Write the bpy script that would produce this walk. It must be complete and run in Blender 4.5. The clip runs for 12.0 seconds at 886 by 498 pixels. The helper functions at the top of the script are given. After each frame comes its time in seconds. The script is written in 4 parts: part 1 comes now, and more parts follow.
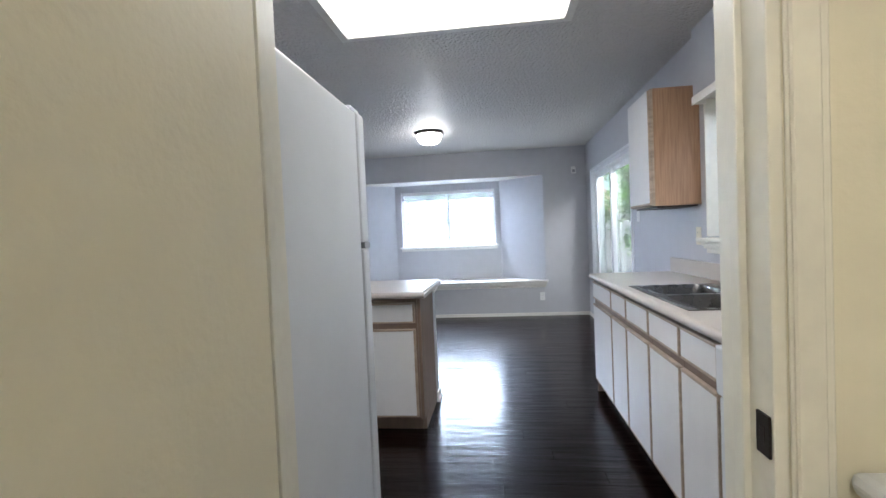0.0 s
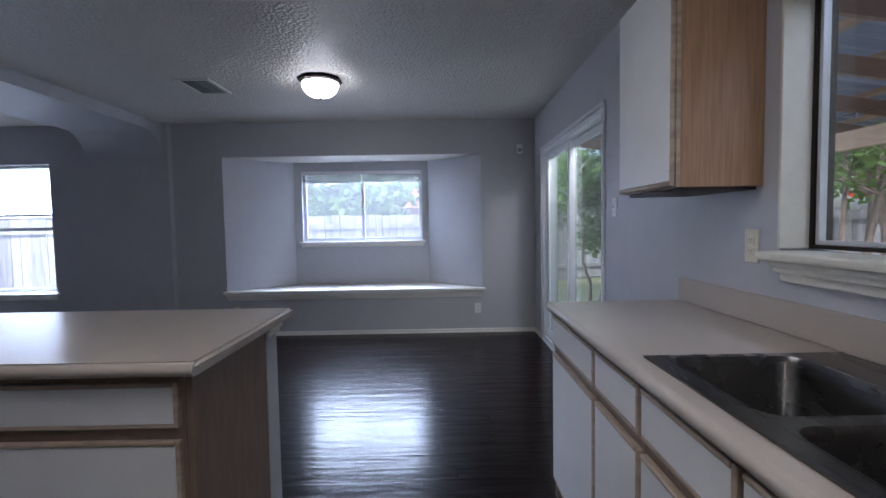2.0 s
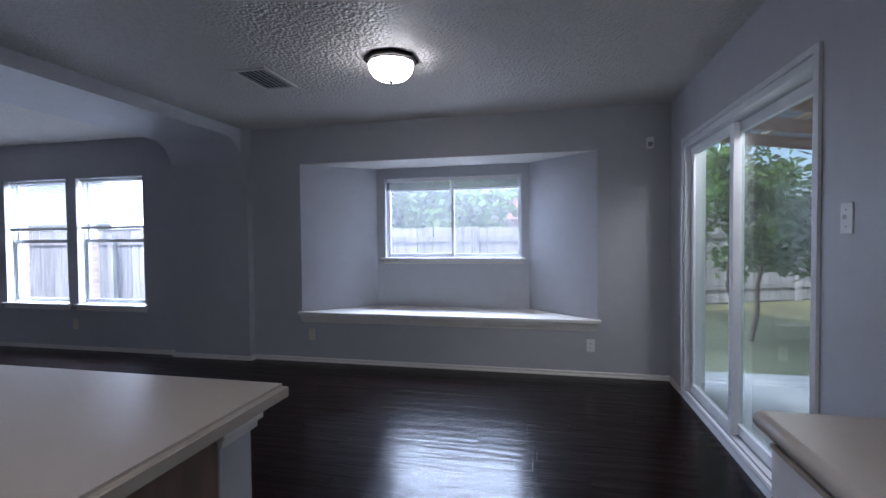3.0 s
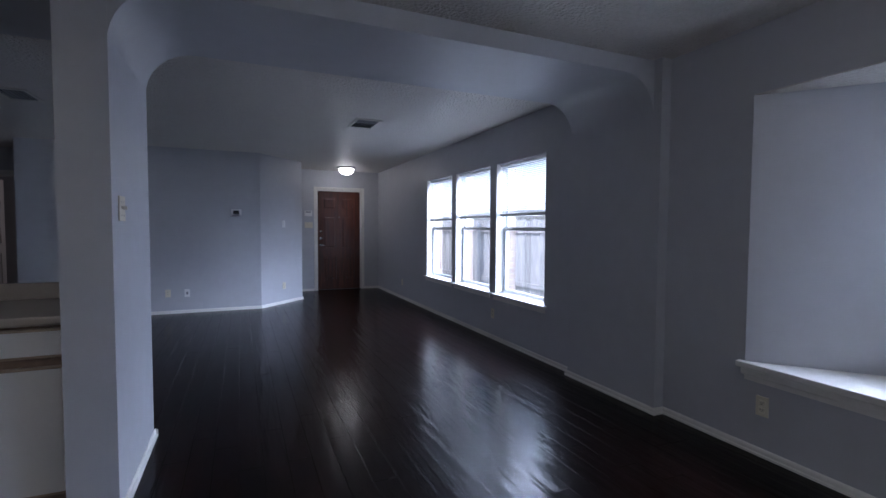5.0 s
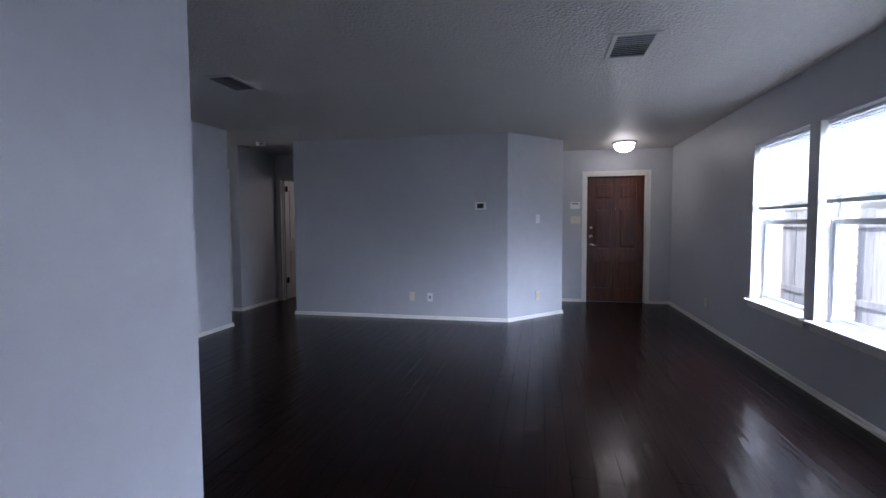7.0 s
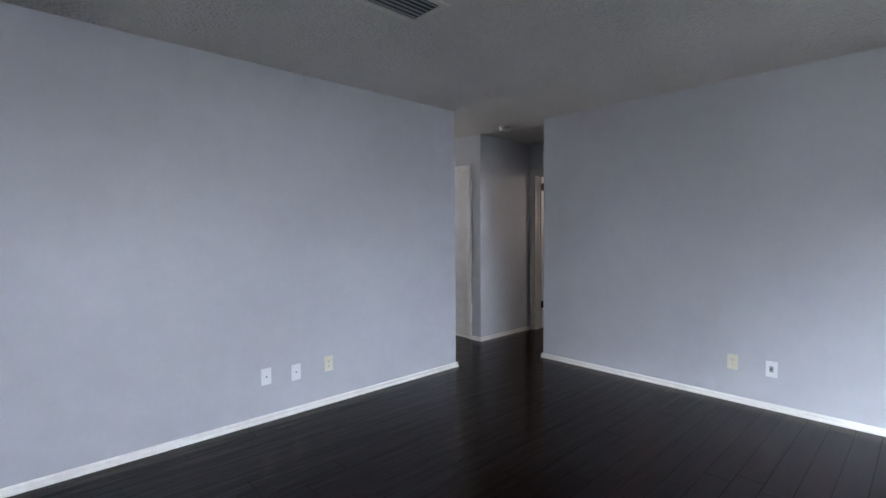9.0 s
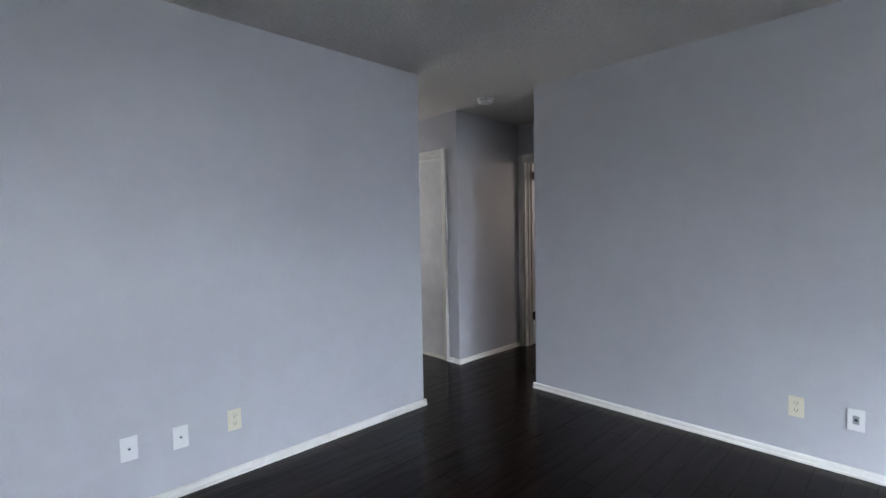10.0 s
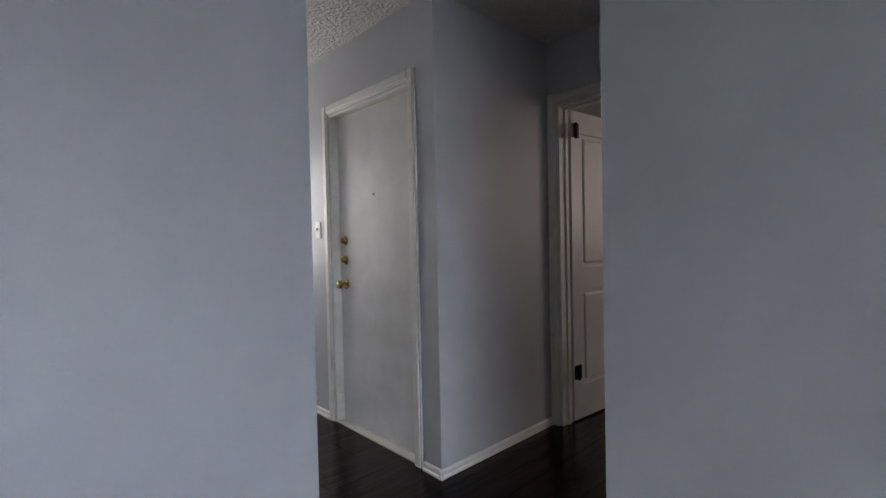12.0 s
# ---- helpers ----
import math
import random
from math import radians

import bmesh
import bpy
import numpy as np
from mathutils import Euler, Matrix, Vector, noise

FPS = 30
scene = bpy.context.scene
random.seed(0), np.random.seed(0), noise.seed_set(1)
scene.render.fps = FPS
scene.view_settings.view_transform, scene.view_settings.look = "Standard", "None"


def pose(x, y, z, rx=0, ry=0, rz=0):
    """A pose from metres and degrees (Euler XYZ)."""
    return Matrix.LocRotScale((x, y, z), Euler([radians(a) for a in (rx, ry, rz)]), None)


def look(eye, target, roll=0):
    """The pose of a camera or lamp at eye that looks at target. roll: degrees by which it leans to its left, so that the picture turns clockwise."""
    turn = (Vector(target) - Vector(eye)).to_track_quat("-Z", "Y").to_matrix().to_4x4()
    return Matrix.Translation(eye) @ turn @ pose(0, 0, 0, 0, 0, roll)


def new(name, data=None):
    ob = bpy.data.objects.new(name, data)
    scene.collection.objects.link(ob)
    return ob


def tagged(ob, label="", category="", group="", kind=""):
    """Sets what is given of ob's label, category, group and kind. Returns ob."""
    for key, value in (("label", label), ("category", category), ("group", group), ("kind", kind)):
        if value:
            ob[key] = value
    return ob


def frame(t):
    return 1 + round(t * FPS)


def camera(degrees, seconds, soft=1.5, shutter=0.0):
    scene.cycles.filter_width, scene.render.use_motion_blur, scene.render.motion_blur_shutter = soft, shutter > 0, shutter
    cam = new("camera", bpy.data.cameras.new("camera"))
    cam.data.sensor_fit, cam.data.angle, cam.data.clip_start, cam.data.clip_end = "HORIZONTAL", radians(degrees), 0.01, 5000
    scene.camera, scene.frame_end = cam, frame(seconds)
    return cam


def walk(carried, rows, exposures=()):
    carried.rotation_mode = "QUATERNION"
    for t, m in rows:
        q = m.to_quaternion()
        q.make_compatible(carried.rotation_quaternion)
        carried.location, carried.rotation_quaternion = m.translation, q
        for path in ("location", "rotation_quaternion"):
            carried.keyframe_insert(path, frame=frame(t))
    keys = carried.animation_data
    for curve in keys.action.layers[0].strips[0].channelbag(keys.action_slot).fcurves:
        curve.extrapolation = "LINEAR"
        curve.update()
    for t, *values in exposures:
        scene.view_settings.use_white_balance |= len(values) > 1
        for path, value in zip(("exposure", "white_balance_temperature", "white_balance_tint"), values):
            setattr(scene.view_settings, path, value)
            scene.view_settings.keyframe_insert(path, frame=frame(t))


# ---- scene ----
cam = camera(87.3, 12.0)
PATH = [
    (0, (0.701, -0.953, 1.254), (0.464, 1.032, 1.193), -2.5),
    (0.5, (0.761, -0.637, 1.249), (0.675, 1.358, 1.145), -0.9),
    (1, (0.833, -0.238, 1.255), (0.744, 1.758, 1.163), -0.5),
    (1.5, (0.879, 0.18, 1.254), (0.821, 2.177, 1.158), -0.4),
    (2, (0.913, 0.623, 1.27), (0.918, 2.62, 1.162), -1.0),
    (2.5, (0.953, 1.081, 1.291), (0.759, 3.07, 1.194), -0.9),
    (2.7, (0.945, 1.269, 1.304), (0.658, 3.247, 1.235), -0.7),
    (4.3, (0.641, 2.793, 1.293), (-0.753, 4.224, 1.201), -0.7),
    (4.5, (0.518, 2.95, 1.298), (-1.047, 4.193, 1.209), -0.3),
    (5, (0.186, 3.282, 1.299), (-1.647, 4.077, 1.208), 0.3),
    (5.5, (-0.207, 3.572, 1.298), (-2.165, 3.969, 1.209), -0.7),
    (6, (-0.634, 3.804, 1.303), (-2.63, 3.882, 1.211), -0.4),
    (6.5, (-1.128, 3.963, 1.298), (-3.12, 3.811, 1.203), -0.4),
    (7, (-1.657, 3.983, 1.288), (-3.611, 3.57, 1.18), -0.3),
    (7.5, (-2.176, 3.938, 1.211), (-4.04, 3.216, 1.143), -0.7),
    (7.7, (-2.372, 3.863, 1.195), (-4.171, 2.989, 1.153), -0.7),
    (9.3, (-3.915, 3.19, 1.336), (-5.261, 1.713, 1.247), -0.3),
    (9.5, (-4.064, 3.093, 1.329), (-5.424, 1.63, 1.229), -0.4),
    (10, (-4.542, 2.736, 1.33), (-5.934, 1.302, 1.242), -1.0),
    (10.5, (-4.939, 2.426, 1.336), (-6.372, 1.034, 1.241), -1.2),
    (11, (-5.398, 2.049, 1.366), (-6.761, 0.593, 1.218), -1.2),
    (11.5, (-5.792, 1.7, 1.267), (-7.161, 0.244, 1.184), -1.3),
    (12, (-6.212, 1.349, 1.222), (-7.57, -0.119, 1.177), -1.2),
]
walk(cam, [(t, look(e, g, r)) for t, e, g, r in PATH], [(0, 2.2, 5950, 12), (0.6, 1.72, 5950, 15), (1.5, 1.2, 5800, 17), (2.7, 0.9, 5750, 18), (4.3, 0.75, 5850, 18), (5.5, 0.85, 5750, 18),
                                                    (6.5, 1.08, 5950, 19), (7.2, 1.25, 6150, 18), (7.7, 1.58, 6500, 16), (9.3, 2.4, 6650, 12), (11, 2.3, 6750, 11), (12, 2.0, 6850, 12)])

# ---- world and light ----
SUN_EL, SUN_AZ = 52, 200
world = bpy.data.worlds.new("sky_world")
scene.world = world
world.use_nodes = True
wn = world.node_tree.nodes
sky = wn.new("ShaderNodeTexSky")
sky.sky_type = "NISHITA"
sky.sun_disc = False
sky.sun_elevation, sky.sun_rotation = radians(SUN_EL), radians(SUN_AZ)
sky.air_density, sky.dust_density = 1.0, 4.0
wn["Background"].inputs["Strength"].default_value = 0.15
world.node_tree.links.new(sky.outputs[0], wn["Background"].inputs["Color"])


def lamp(name, kind, energy, m, color=(1, 1, 1), size=0.2, size_y=None):
    d = bpy.data.lights.new(name, kind)
    d.energy, d.color = energy, color
    if kind == "AREA":
        d.shape = "RECTANGLE"
        d.size, d.size_y = size, size_y or size
    elif kind == "SUN":
        d.angle = radians(size)
    else:
        d.shadow_soft_size = size
    ob = new(name, d)
    ob.matrix_world = m
    return ob


saz, sel = radians(SUN_AZ), radians(SUN_EL)
sun_dir = Vector((math.sin(saz) * math.cos(sel), math.cos(saz) * math.cos(sel), math.sin(sel)))
lamp("sun", "SUN", 3.2, look(sun_dir * 60, (0, 0, 0)), (1, 0.95, 0.88), 5)
SKYLIGHT = (0.73, 0.83, 1.0)
# added area lamps stand in for skylight through the openings, mostly above sight lines
lamp("sky_over_fence", "AREA", 195, look((-6.5, 10.4, 2.1), (-6.5, 2.0, 0.7)), SKYLIGHT, 5.0, 1.1)
lamp("sky_over_garden", "AREA", 640, look((-0.1, 10.6, 3.65), (-0.1, 3.5, 0.4)), SKYLIGHT, 6.0, 2.5)
lamp("skylight_living", "AREA", 260, look((-5.1, 7.1, 2.75), (-5.1, 5.6, 0.9)), SKYLIGHT, 3.4, 1.0)
lamp("skylight_bay", "AREA", 140, look((-0.1, 7.55, 2.75), (-0.1, 6.2, 1.2)), SKYLIGHT, 1.7, 0.8)
# added warm lamp for light bounced in off the sunlit patio
lamp("slider_bounce_fill", "AREA", 16, look((2.5, 4.65, 2.3), (-1.0, 4.3, 0.9)), (1, 0.96, 0.9), 1.8, 0.3)
lamp("skylight_kitchen", "AREA", 4, look((2.55, 1.3, 2.47), (1.6, 1.3, 1.0)), SKYLIGHT, 1.4, 0.3)
lamp("utility_bulb", "POINT", 11.5, pose(0.4, -1.9, 2.25), (1, 0.91, 0.77), 0.12)
# unseen fill lamp added to brighten the hall; the wall behind is solid
lamp("passage_fill", "AREA", 5.0, look((-7.3, -3.05, 1.5), (-7.4, 0, 1.2)), (0.97, 0.97, 0.98), 0.7, 1.1)
# added fill lamp for the pinkish bedroom glow, no window built for it
lamp("bedroom_fill", "AREA", 2.5, look((-10.9, 1.6, 1.7), (-9.0, 0.0, 1.0)), (1, 0.86, 0.8), 0.9, 1.2)

# ---- materials ----


def material(name, color, rough=0.5, metal=0.0, var=0.12, scale=3.0, grain=0.0, grain_scale=60.0, bump=0.0, bump_scale=120.0,
             stretch=(1, 1, 1), color2=None, spec=0.5, coat=0.0, rough_var=0.0, piece_var=0.0, bump_kind="noise", dist=0.004):
    m = bpy.data.materials.new(name)
    m.use_nodes = True
    n, l = m.node_tree.nodes, m.node_tree.links
    b = n["Principled BSDF"]
    b.inputs["Metallic"].default_value = metal
    b.inputs["Specular IOR Level"].default_value = spec
    b.inputs["Coat Weight"].default_value = coat
    b.inputs["Coat Roughness"].default_value = 0.12
    tc = n.new("ShaderNodeTexCoord")
    mp = n.new("ShaderNodeMapping")
    mp.inputs["Scale"].default_value = stretch
    if piece_var:
        own = n.new("ShaderNodeObjectInfo")
        shift = n.new("ShaderNodeVectorMath")
        shift.operation = "MULTIPLY_ADD"
        shift.inputs[1].default_value = (37.0, 61.0, 13.0)
        l.new(own.outputs["Random"], shift.inputs[0])
        l.new(tc.outputs["Object"], shift.inputs[2])
        l.new(shift.outputs[0], mp.inputs["Vector"])
    else:
        l.new(tc.outputs["Object"], mp.inputs["Vector"])

    def noise_at(s, detail=4.0):
        t = n.new("ShaderNodeTexNoise")
        t.inputs["Scale"].default_value, t.inputs["Detail"].default_value = s, detail
        l.new(mp.outputs[0], t.inputs["Vector"])
        return t.outputs["Fac"]

    def mix(fac, a, c, blend="MIX"):
        x = n.new("ShaderNodeMix")
        x.data_type, x.blend_type = "RGBA", blend
        for sock, v in ((x.inputs[0], fac), (x.inputs[6], a), (x.inputs[7], c)):
            if hasattr(v, "links"):
                l.new(v, sock)
            elif isinstance(v, (int, float)):
                sock.default_value = v
            else:
                sock.default_value = (*v, 1)
        return x.outputs[2]

    c2 = color2 or tuple(c * (1 - 2 * var) for c in color)
    ramp = n.new("ShaderNodeValToRGB")
    ramp.color_ramp.elements[0].position, ramp.color_ramp.elements[1].position = 0.35, 0.68
    l.new(noise_at(scale), ramp.inputs[0])
    out = mix(ramp.outputs[0], c2, color)
    if grain:
        r2 = n.new("ShaderNodeValToRGB")
        r2.color_ramp.elements[0].color = (1 - grain, 1 - grain, 1 - grain, 1)
        r2.color_ramp.elements[0].position, r2.color_ramp.elements[1].position = 0.38, 0.62
        l.new(noise_at(grain_scale, 6), r2.inputs[0])
        out = mix(1.0, out, r2.outputs[0], "MULTIPLY")
    if piece_var:
        oi = n.new("ShaderNodeObjectInfo")
        mr = n.new("ShaderNodeMapRange")
        mr.inputs["To Min"].default_value, mr.inputs["To Max"].default_value = 1 - piece_var, 1 + piece_var
        l.new(oi.outputs["Random"], mr.inputs["Value"])
        out = mix(1.0, out, mr.outputs[0], "MULTIPLY")
    l.new(out, b.inputs["Base Color"])
    if rough_var:
        mr = n.new("ShaderNodeMapRange")
        mr.inputs["To Min"].default_value, mr.inputs["To Max"].default_value = rough - rough_var, rough + rough_var
        l.new(noise_at(scale * 2.3), mr.inputs["Value"])
        l.new(mr.outputs[0], b.inputs["Roughness"])
    else:
        b.inputs["Roughness"].default_value = rough
    if bump:
        bp = n.new("ShaderNodeBump")
        bp.inputs["Strength"].default_value, bp.inputs["Distance"].default_value = bump, dist
        if bump_kind == "knockdown":
            v = n.new("ShaderNodeTexVoronoi")
            v.feature = "SMOOTH_F1"
            v.inputs["Scale"].default_value = bump_scale
            l.new(mp.outputs[0], v.inputs["Vector"])
            r3 = n.new("ShaderNodeMath")
            r3.operation = "ADD"
            l.new(v.outputs["Distance"], r3.inputs[0])
            l.new(noise_at(bump_scale * 1.1, 3), r3.inputs[1])
            l.new(r3.outputs[0], bp.inputs["Height"])
        else:
            l.new(noise_at(bump_scale, 3), bp.inputs["Height"])
        l.new(bp.outputs[0], b.inputs["Normal"])
    return m


def glass(name, tint=(1, 1, 1), rough=0.0):
    m = bpy.data.materials.new(name)
    m.use_nodes = True
    b = m.node_tree.nodes["Principled BSDF"]
    b.inputs["Base Color"].default_value = (*tint, 1)
    b.inputs["Transmission Weight"].default_value = 1
    b.inputs["Roughness"].default_value = rough
    b.inputs["IOR"].default_value = 1.45
    return m


def glowing(name, color, strength):
    m = bpy.data.materials.new(name)
    m.use_nodes = True
    b = m.node_tree.nodes["Principled BSDF"]
    b.inputs["Base Color"].default_value = (0.8, 0.8, 0.8, 1)
    b.inputs["Emission Color"].default_value = (*color, 1)
    b.inputs["Emission Strength"].default_value = strength
    return m


GREY_PAINT = material("grey_wall_paint", (0.49, 0.497, 0.525), 0.45, var=0.02, scale=1.3, grain=0.03, grain_scale=9, bump=0.25, bump_scale=95, dist=0.002)
CREAM_PAINT = material("cream_wall_paint", (0.72, 0.68, 0.54), 0.5, var=0.02, scale=1.2, grain=0.03, grain_scale=8, bump=0.3, bump_scale=70, dist=0.003)
CEIL_PAINT = material("textured_ceiling_paint", (0.63, 0.60, 0.56), 0.5, var=0.02, scale=1.0, grain=0.05, grain_scale=40, bump=1.0, bump_scale=52, bump_kind="knockdown", dist=0.012)
TRIM = material("white_trim_paint", (0.78, 0.76, 0.71), 0.38, var=0.03, scale=4, grain=0.05, grain_scale=25, bump=0.06, bump_scale=60)
CREAM_TRIM = material("cream_trim_paint", (0.74, 0.72, 0.63), 0.36, var=0.03, scale=4, grain=0.05, grain_scale=25, bump=0.08, bump_scale=50)
DOOR_WHITE = material("white_door_paint", (0.74, 0.73, 0.72), 0.35, var=0.03, scale=2.5, grain=0.06, grain_scale=6, bump=0.06, bump_scale=50)
DOOR_WOOD = material("mahogany_stained_wood", (0.135, 0.034, 0.013), 0.38, var=0.2, scale=3, grain=0.45, grain_scale=26, stretch=(1, 1, 0.09), bump=0.1, bump_scale=40, coat=0.2)
PLANK = material("dark_scraped_wood", (0.008, 0.0028, 0.0022), 0.215, var=0.25, scale=4, grain=0.25, grain_scale=30, stretch=(0.22, 1.6, 1), bump=0.6,
                 bump_scale=9.0, spec=0.15, rough_var=0.05, piece_var=0.3, dist=0.007)
GAP = material("dark_floor_joint", (0.008, 0.005, 0.004), 0.7)
LAMINATE = material("white_laminate", (0.74, 0.735, 0.73), 0.42, var=0.02, scale=2, grain=0.03, grain_scale=7)
OAK_PULL = material("pale_oak_edge", (0.49, 0.385, 0.29), 0.45, var=0.1, scale=5, grain=0.25, grain_scale=40, stretch=(0.3, 0.3, 1))
OAK = material("light_oak_veneer", (0.42, 0.25, 0.145), 0.42, var=0.05, scale=4, grain=0.22, grain_scale=110, stretch=(1, 1, 0.05), bump=0.05, bump_scale=60)
TAUPE = material("taupe_cabinet_frame", (0.245, 0.172, 0.128), 0.5, var=0.08, scale=5, grain=0.15, grain_scale=30, stretch=(1, 1, 0.2))
TOP = material("beige_laminate_top", (0.43, 0.378, 0.325), 0.28, var=0.012, scale=2.5)
APPLIANCE = material("white_enamel", (0.66, 0.68, 0.70), 0.34, var=0.03, scale=1.4, grain=0.03, grain_scale=5, bump=0.12, bump_scale=210, dist=0.001)
PLASTIC_GREY = material("grey_plastic", (0.30, 0.31, 0.33), 0.45, var=0.05)
BLACK = material("black_gap", (0.01, 0.01, 0.011), 0.6)
STEEL = material("brushed_steel", (0.16, 0.155, 0.15), 0.27, 1.0, var=0.08, scale=5, grain=0.12, grain_scale=90, stretch=(1, 0.15, 1), rough_var=0.06)
NICKEL = material("dark_brushed_nickel", (0.20, 0.19, 0.18), 0.3, 1.0, var=0.08, scale=8)
BRONZE = material("dark_bronze", (0.03, 0.022, 0.018), 0.4, 0.7, var=0.1, scale=8)
BRASS = material("polished_brass", (0.55, 0.38, 0.12), 0.25, 1.0, var=0.1, scale=10)
CHROME = material("satin_chrome", (0.6, 0.6, 0.6), 0.25, 1.0, var=0.05)
ALMOND = material("almond_plastic", (0.72, 0.67, 0.53), 0.4, var=0.04)
WHITE_PLASTIC = material("white_plastic", (0.78, 0.78, 0.77), 0.4, var=0.03)
ALU = material("window_aluminium", (0.62, 0.64, 0.66), 0.4, 0.2, var=0.05, scale=6)
VINYL = material("white_vinyl_frame", (0.72, 0.74, 0.76), 0.4, var=0.03, scale=6)
SLAT = material("white_blind_slat", (0.80, 0.80, 0.79), 0.45, var=0.03)
# slat colour darkened to stand for the shaded side of backlit slats
BACKLIT_SLAT = material("backlit_blind_slat", (0.09, 0.085, 0.08), 0.45, var=0.05)
THIN_SLAT = material("thin_vinyl_slat", (0.80, 0.80, 0.79), 0.45, var=0.03)
tn = THIN_SLAT.node_tree
tmix, tback = tn.nodes.new("ShaderNodeMixShader"), tn.nodes.new("ShaderNodeBsdfTranslucent")
tback.inputs["Color"].default_value = (0.8, 0.82, 0.83, 1)
tmix.inputs[0].default_value = 0.25
tn.links.new(tn.nodes["Principled BSDF"].outputs[0], tmix.inputs[1])
tn.links.new(tback.outputs[0], tmix.inputs[2])
tn.links.new(tmix.outputs[0], tn.nodes["Material Output"].inputs["Surface"])


def hazed(name, share):
    """Window glass with a pale translucent share mixed in, painting haze over the view."""
    m = glass(name, (0.95, 0.98, 0.97))
    n, l = m.node_tree.nodes, m.node_tree.links
    mx, tr = n.new("ShaderNodeMixShader"), n.new("ShaderNodeBsdfTranslucent")
    tr.inputs["Color"].default_value = (0.8, 0.82, 0.85, 1)
    mx.inputs[0].default_value = share
    l.new(n["Principled BSDF"].outputs[0], mx.inputs[1])
    l.new(tr.outputs[0], mx.inputs[2])
    l.new(mx.outputs[0], n["Material Output"].inputs["Surface"])
    return m


# share of painted haze that washes out the view through each pane
KITCHEN_GLASS = hazed("hazed_kitchen_glass", 0.02)
HAZED_PANE = hazed("hazed_window_glass", 0.016)
BAY_GLASS = hazed("hazed_bay_glass", 0.032)
TINTED = hazed("screened_tinted_glass", 0.014)
TINTED.node_tree.nodes["Principled BSDF"].inputs["Base Color"].default_value = (0.72, 0.82, 0.80, 1)
DOOR_SMUDGED = material("smudged_white_door_paint", (0.74, 0.73, 0.72), 0.35, var=0.07, scale=2.6, grain=0.08, grain_scale=7, bump=0.06, bump_scale=50)
DOME = glowing("lit_frosted_glass", (1, 0.96, 0.9), 9.0)
PANEL_LIT = glowing("lit_diffuser", (1.0, 0.95, 0.86), 1.7)
VENT_PAINT = material("vent_paint", (0.66, 0.64, 0.58), 0.45, var=0.06)
FENCE = material("weathered_cedar", (0.35, 0.345, 0.36), 0.85, var=0.15, scale=3, grain=0.3, grain_scale=25, stretch=(1, 1, 0.1), piece_var=0.2)
TIMBER = material("stained_rafter", (0.22, 0.105, 0.055), 0.65, var=0.12, scale=3, grain=0.3, grain_scale=30, stretch=(0.15, 1, 1))
NEW_TIMBER = material("pale_pine", (0.42, 0.27, 0.155), 0.65, var=0.12, scale=3, grain=0.25, grain_scale=30, stretch=(1, 0.15, 1))
TIN = material("corrugated_metal", (0.19, 0.22, 0.27), 0.4, 0.5, var=0.1, scale=2, grain=0.1, grain_scale=20)
GRASS = material("lawn", (0.22, 0.22, 0.11), 0.9, var=0.25, scale=0.6, grain=0.4, grain_scale=30, bump=0.6, bump_scale=40, dist=0.03)
CONCRETE = material("patio_concrete", (0.42, 0.40, 0.37), 0.85, var=0.08, scale=1.5, grain=0.15, grain_scale=60)
BARK = material("grey_bark", (0.22, 0.17, 0.13), 0.9, var=0.2, scale=5, grain=0.3, grain_scale=25, bump=0.4, bump_scale=30)
LEAF = material("green_leaf", (0.11, 0.20, 0.045), 0.5, var=0.25, scale=2.5, grain=0.2, grain_scale=9)
ln = LEAF.node_tree
lmix, lback = ln.nodes.new("ShaderNodeMixShader"), ln.nodes.new("ShaderNodeBsdfTranslucent")
lback.inputs["Color"].default_value = (0.16, 0.26, 0.05, 1)
lmix.inputs[0].default_value = 0.45
ln.links.new(ln.nodes["Principled BSDF"].outputs[0], lmix.inputs[1])
ln.links.new(lback.outputs[0], lmix.inputs[2])
ln.links.new(lmix.outputs[0], ln.nodes["Material Output"].inputs["Surface"])
BRICK = material("tan_brick", (0.42, 0.30, 0.24), 0.85, var=0.15, scale=6, grain=0.2, grain_scale=60, piece_var=0.15, bump=0.3, bump_scale=80)
HOUSE_PAINT = material("pale_siding", (0.68, 0.68, 0.66), 0.7, var=0.05, scale=1)
ROOF = material("red_brown_shingle", (0.30, 0.17, 0.14), 0.85, var=0.15, scale=2, grain=0.3, grain_scale=20)
RED = material("red_sign_paint", (0.55, 0.03, 0.03), 0.5, var=0.05)

# ---- building helpers ----


def box(bm, x0, x1, y0, y1, z0, z1, bev=0.0, seg=2):
    vs = [bm.verts.new(p) for p in ((x0, y0, z0), (x1, y0, z0), (x1, y1, z0), (x0, y1, z0), (x0, y0, z1), (x1, y0, z1), (x1, y1, z1), (x0, y1, z1))]
    fs = [bm.faces.new([vs[i] for i in q]) for q in ((3, 2, 1, 0), (4, 5, 6, 7), (0, 1, 5, 4), (1, 2, 6, 5), (2, 3, 7, 6), (3, 0, 4, 7))]
    if bev:
        es = list({e for f in fs for e in f.edges})
        bmesh.ops.bevel(bm, geom=es, offset=bev, segments=seg, affect="EDGES", profile=0.5)
    return bm


def boxes(*rows, bev=0.0):
    bm = bmesh.new()
    for r in rows:
        box(bm, *r, bev=bev)
    return bm


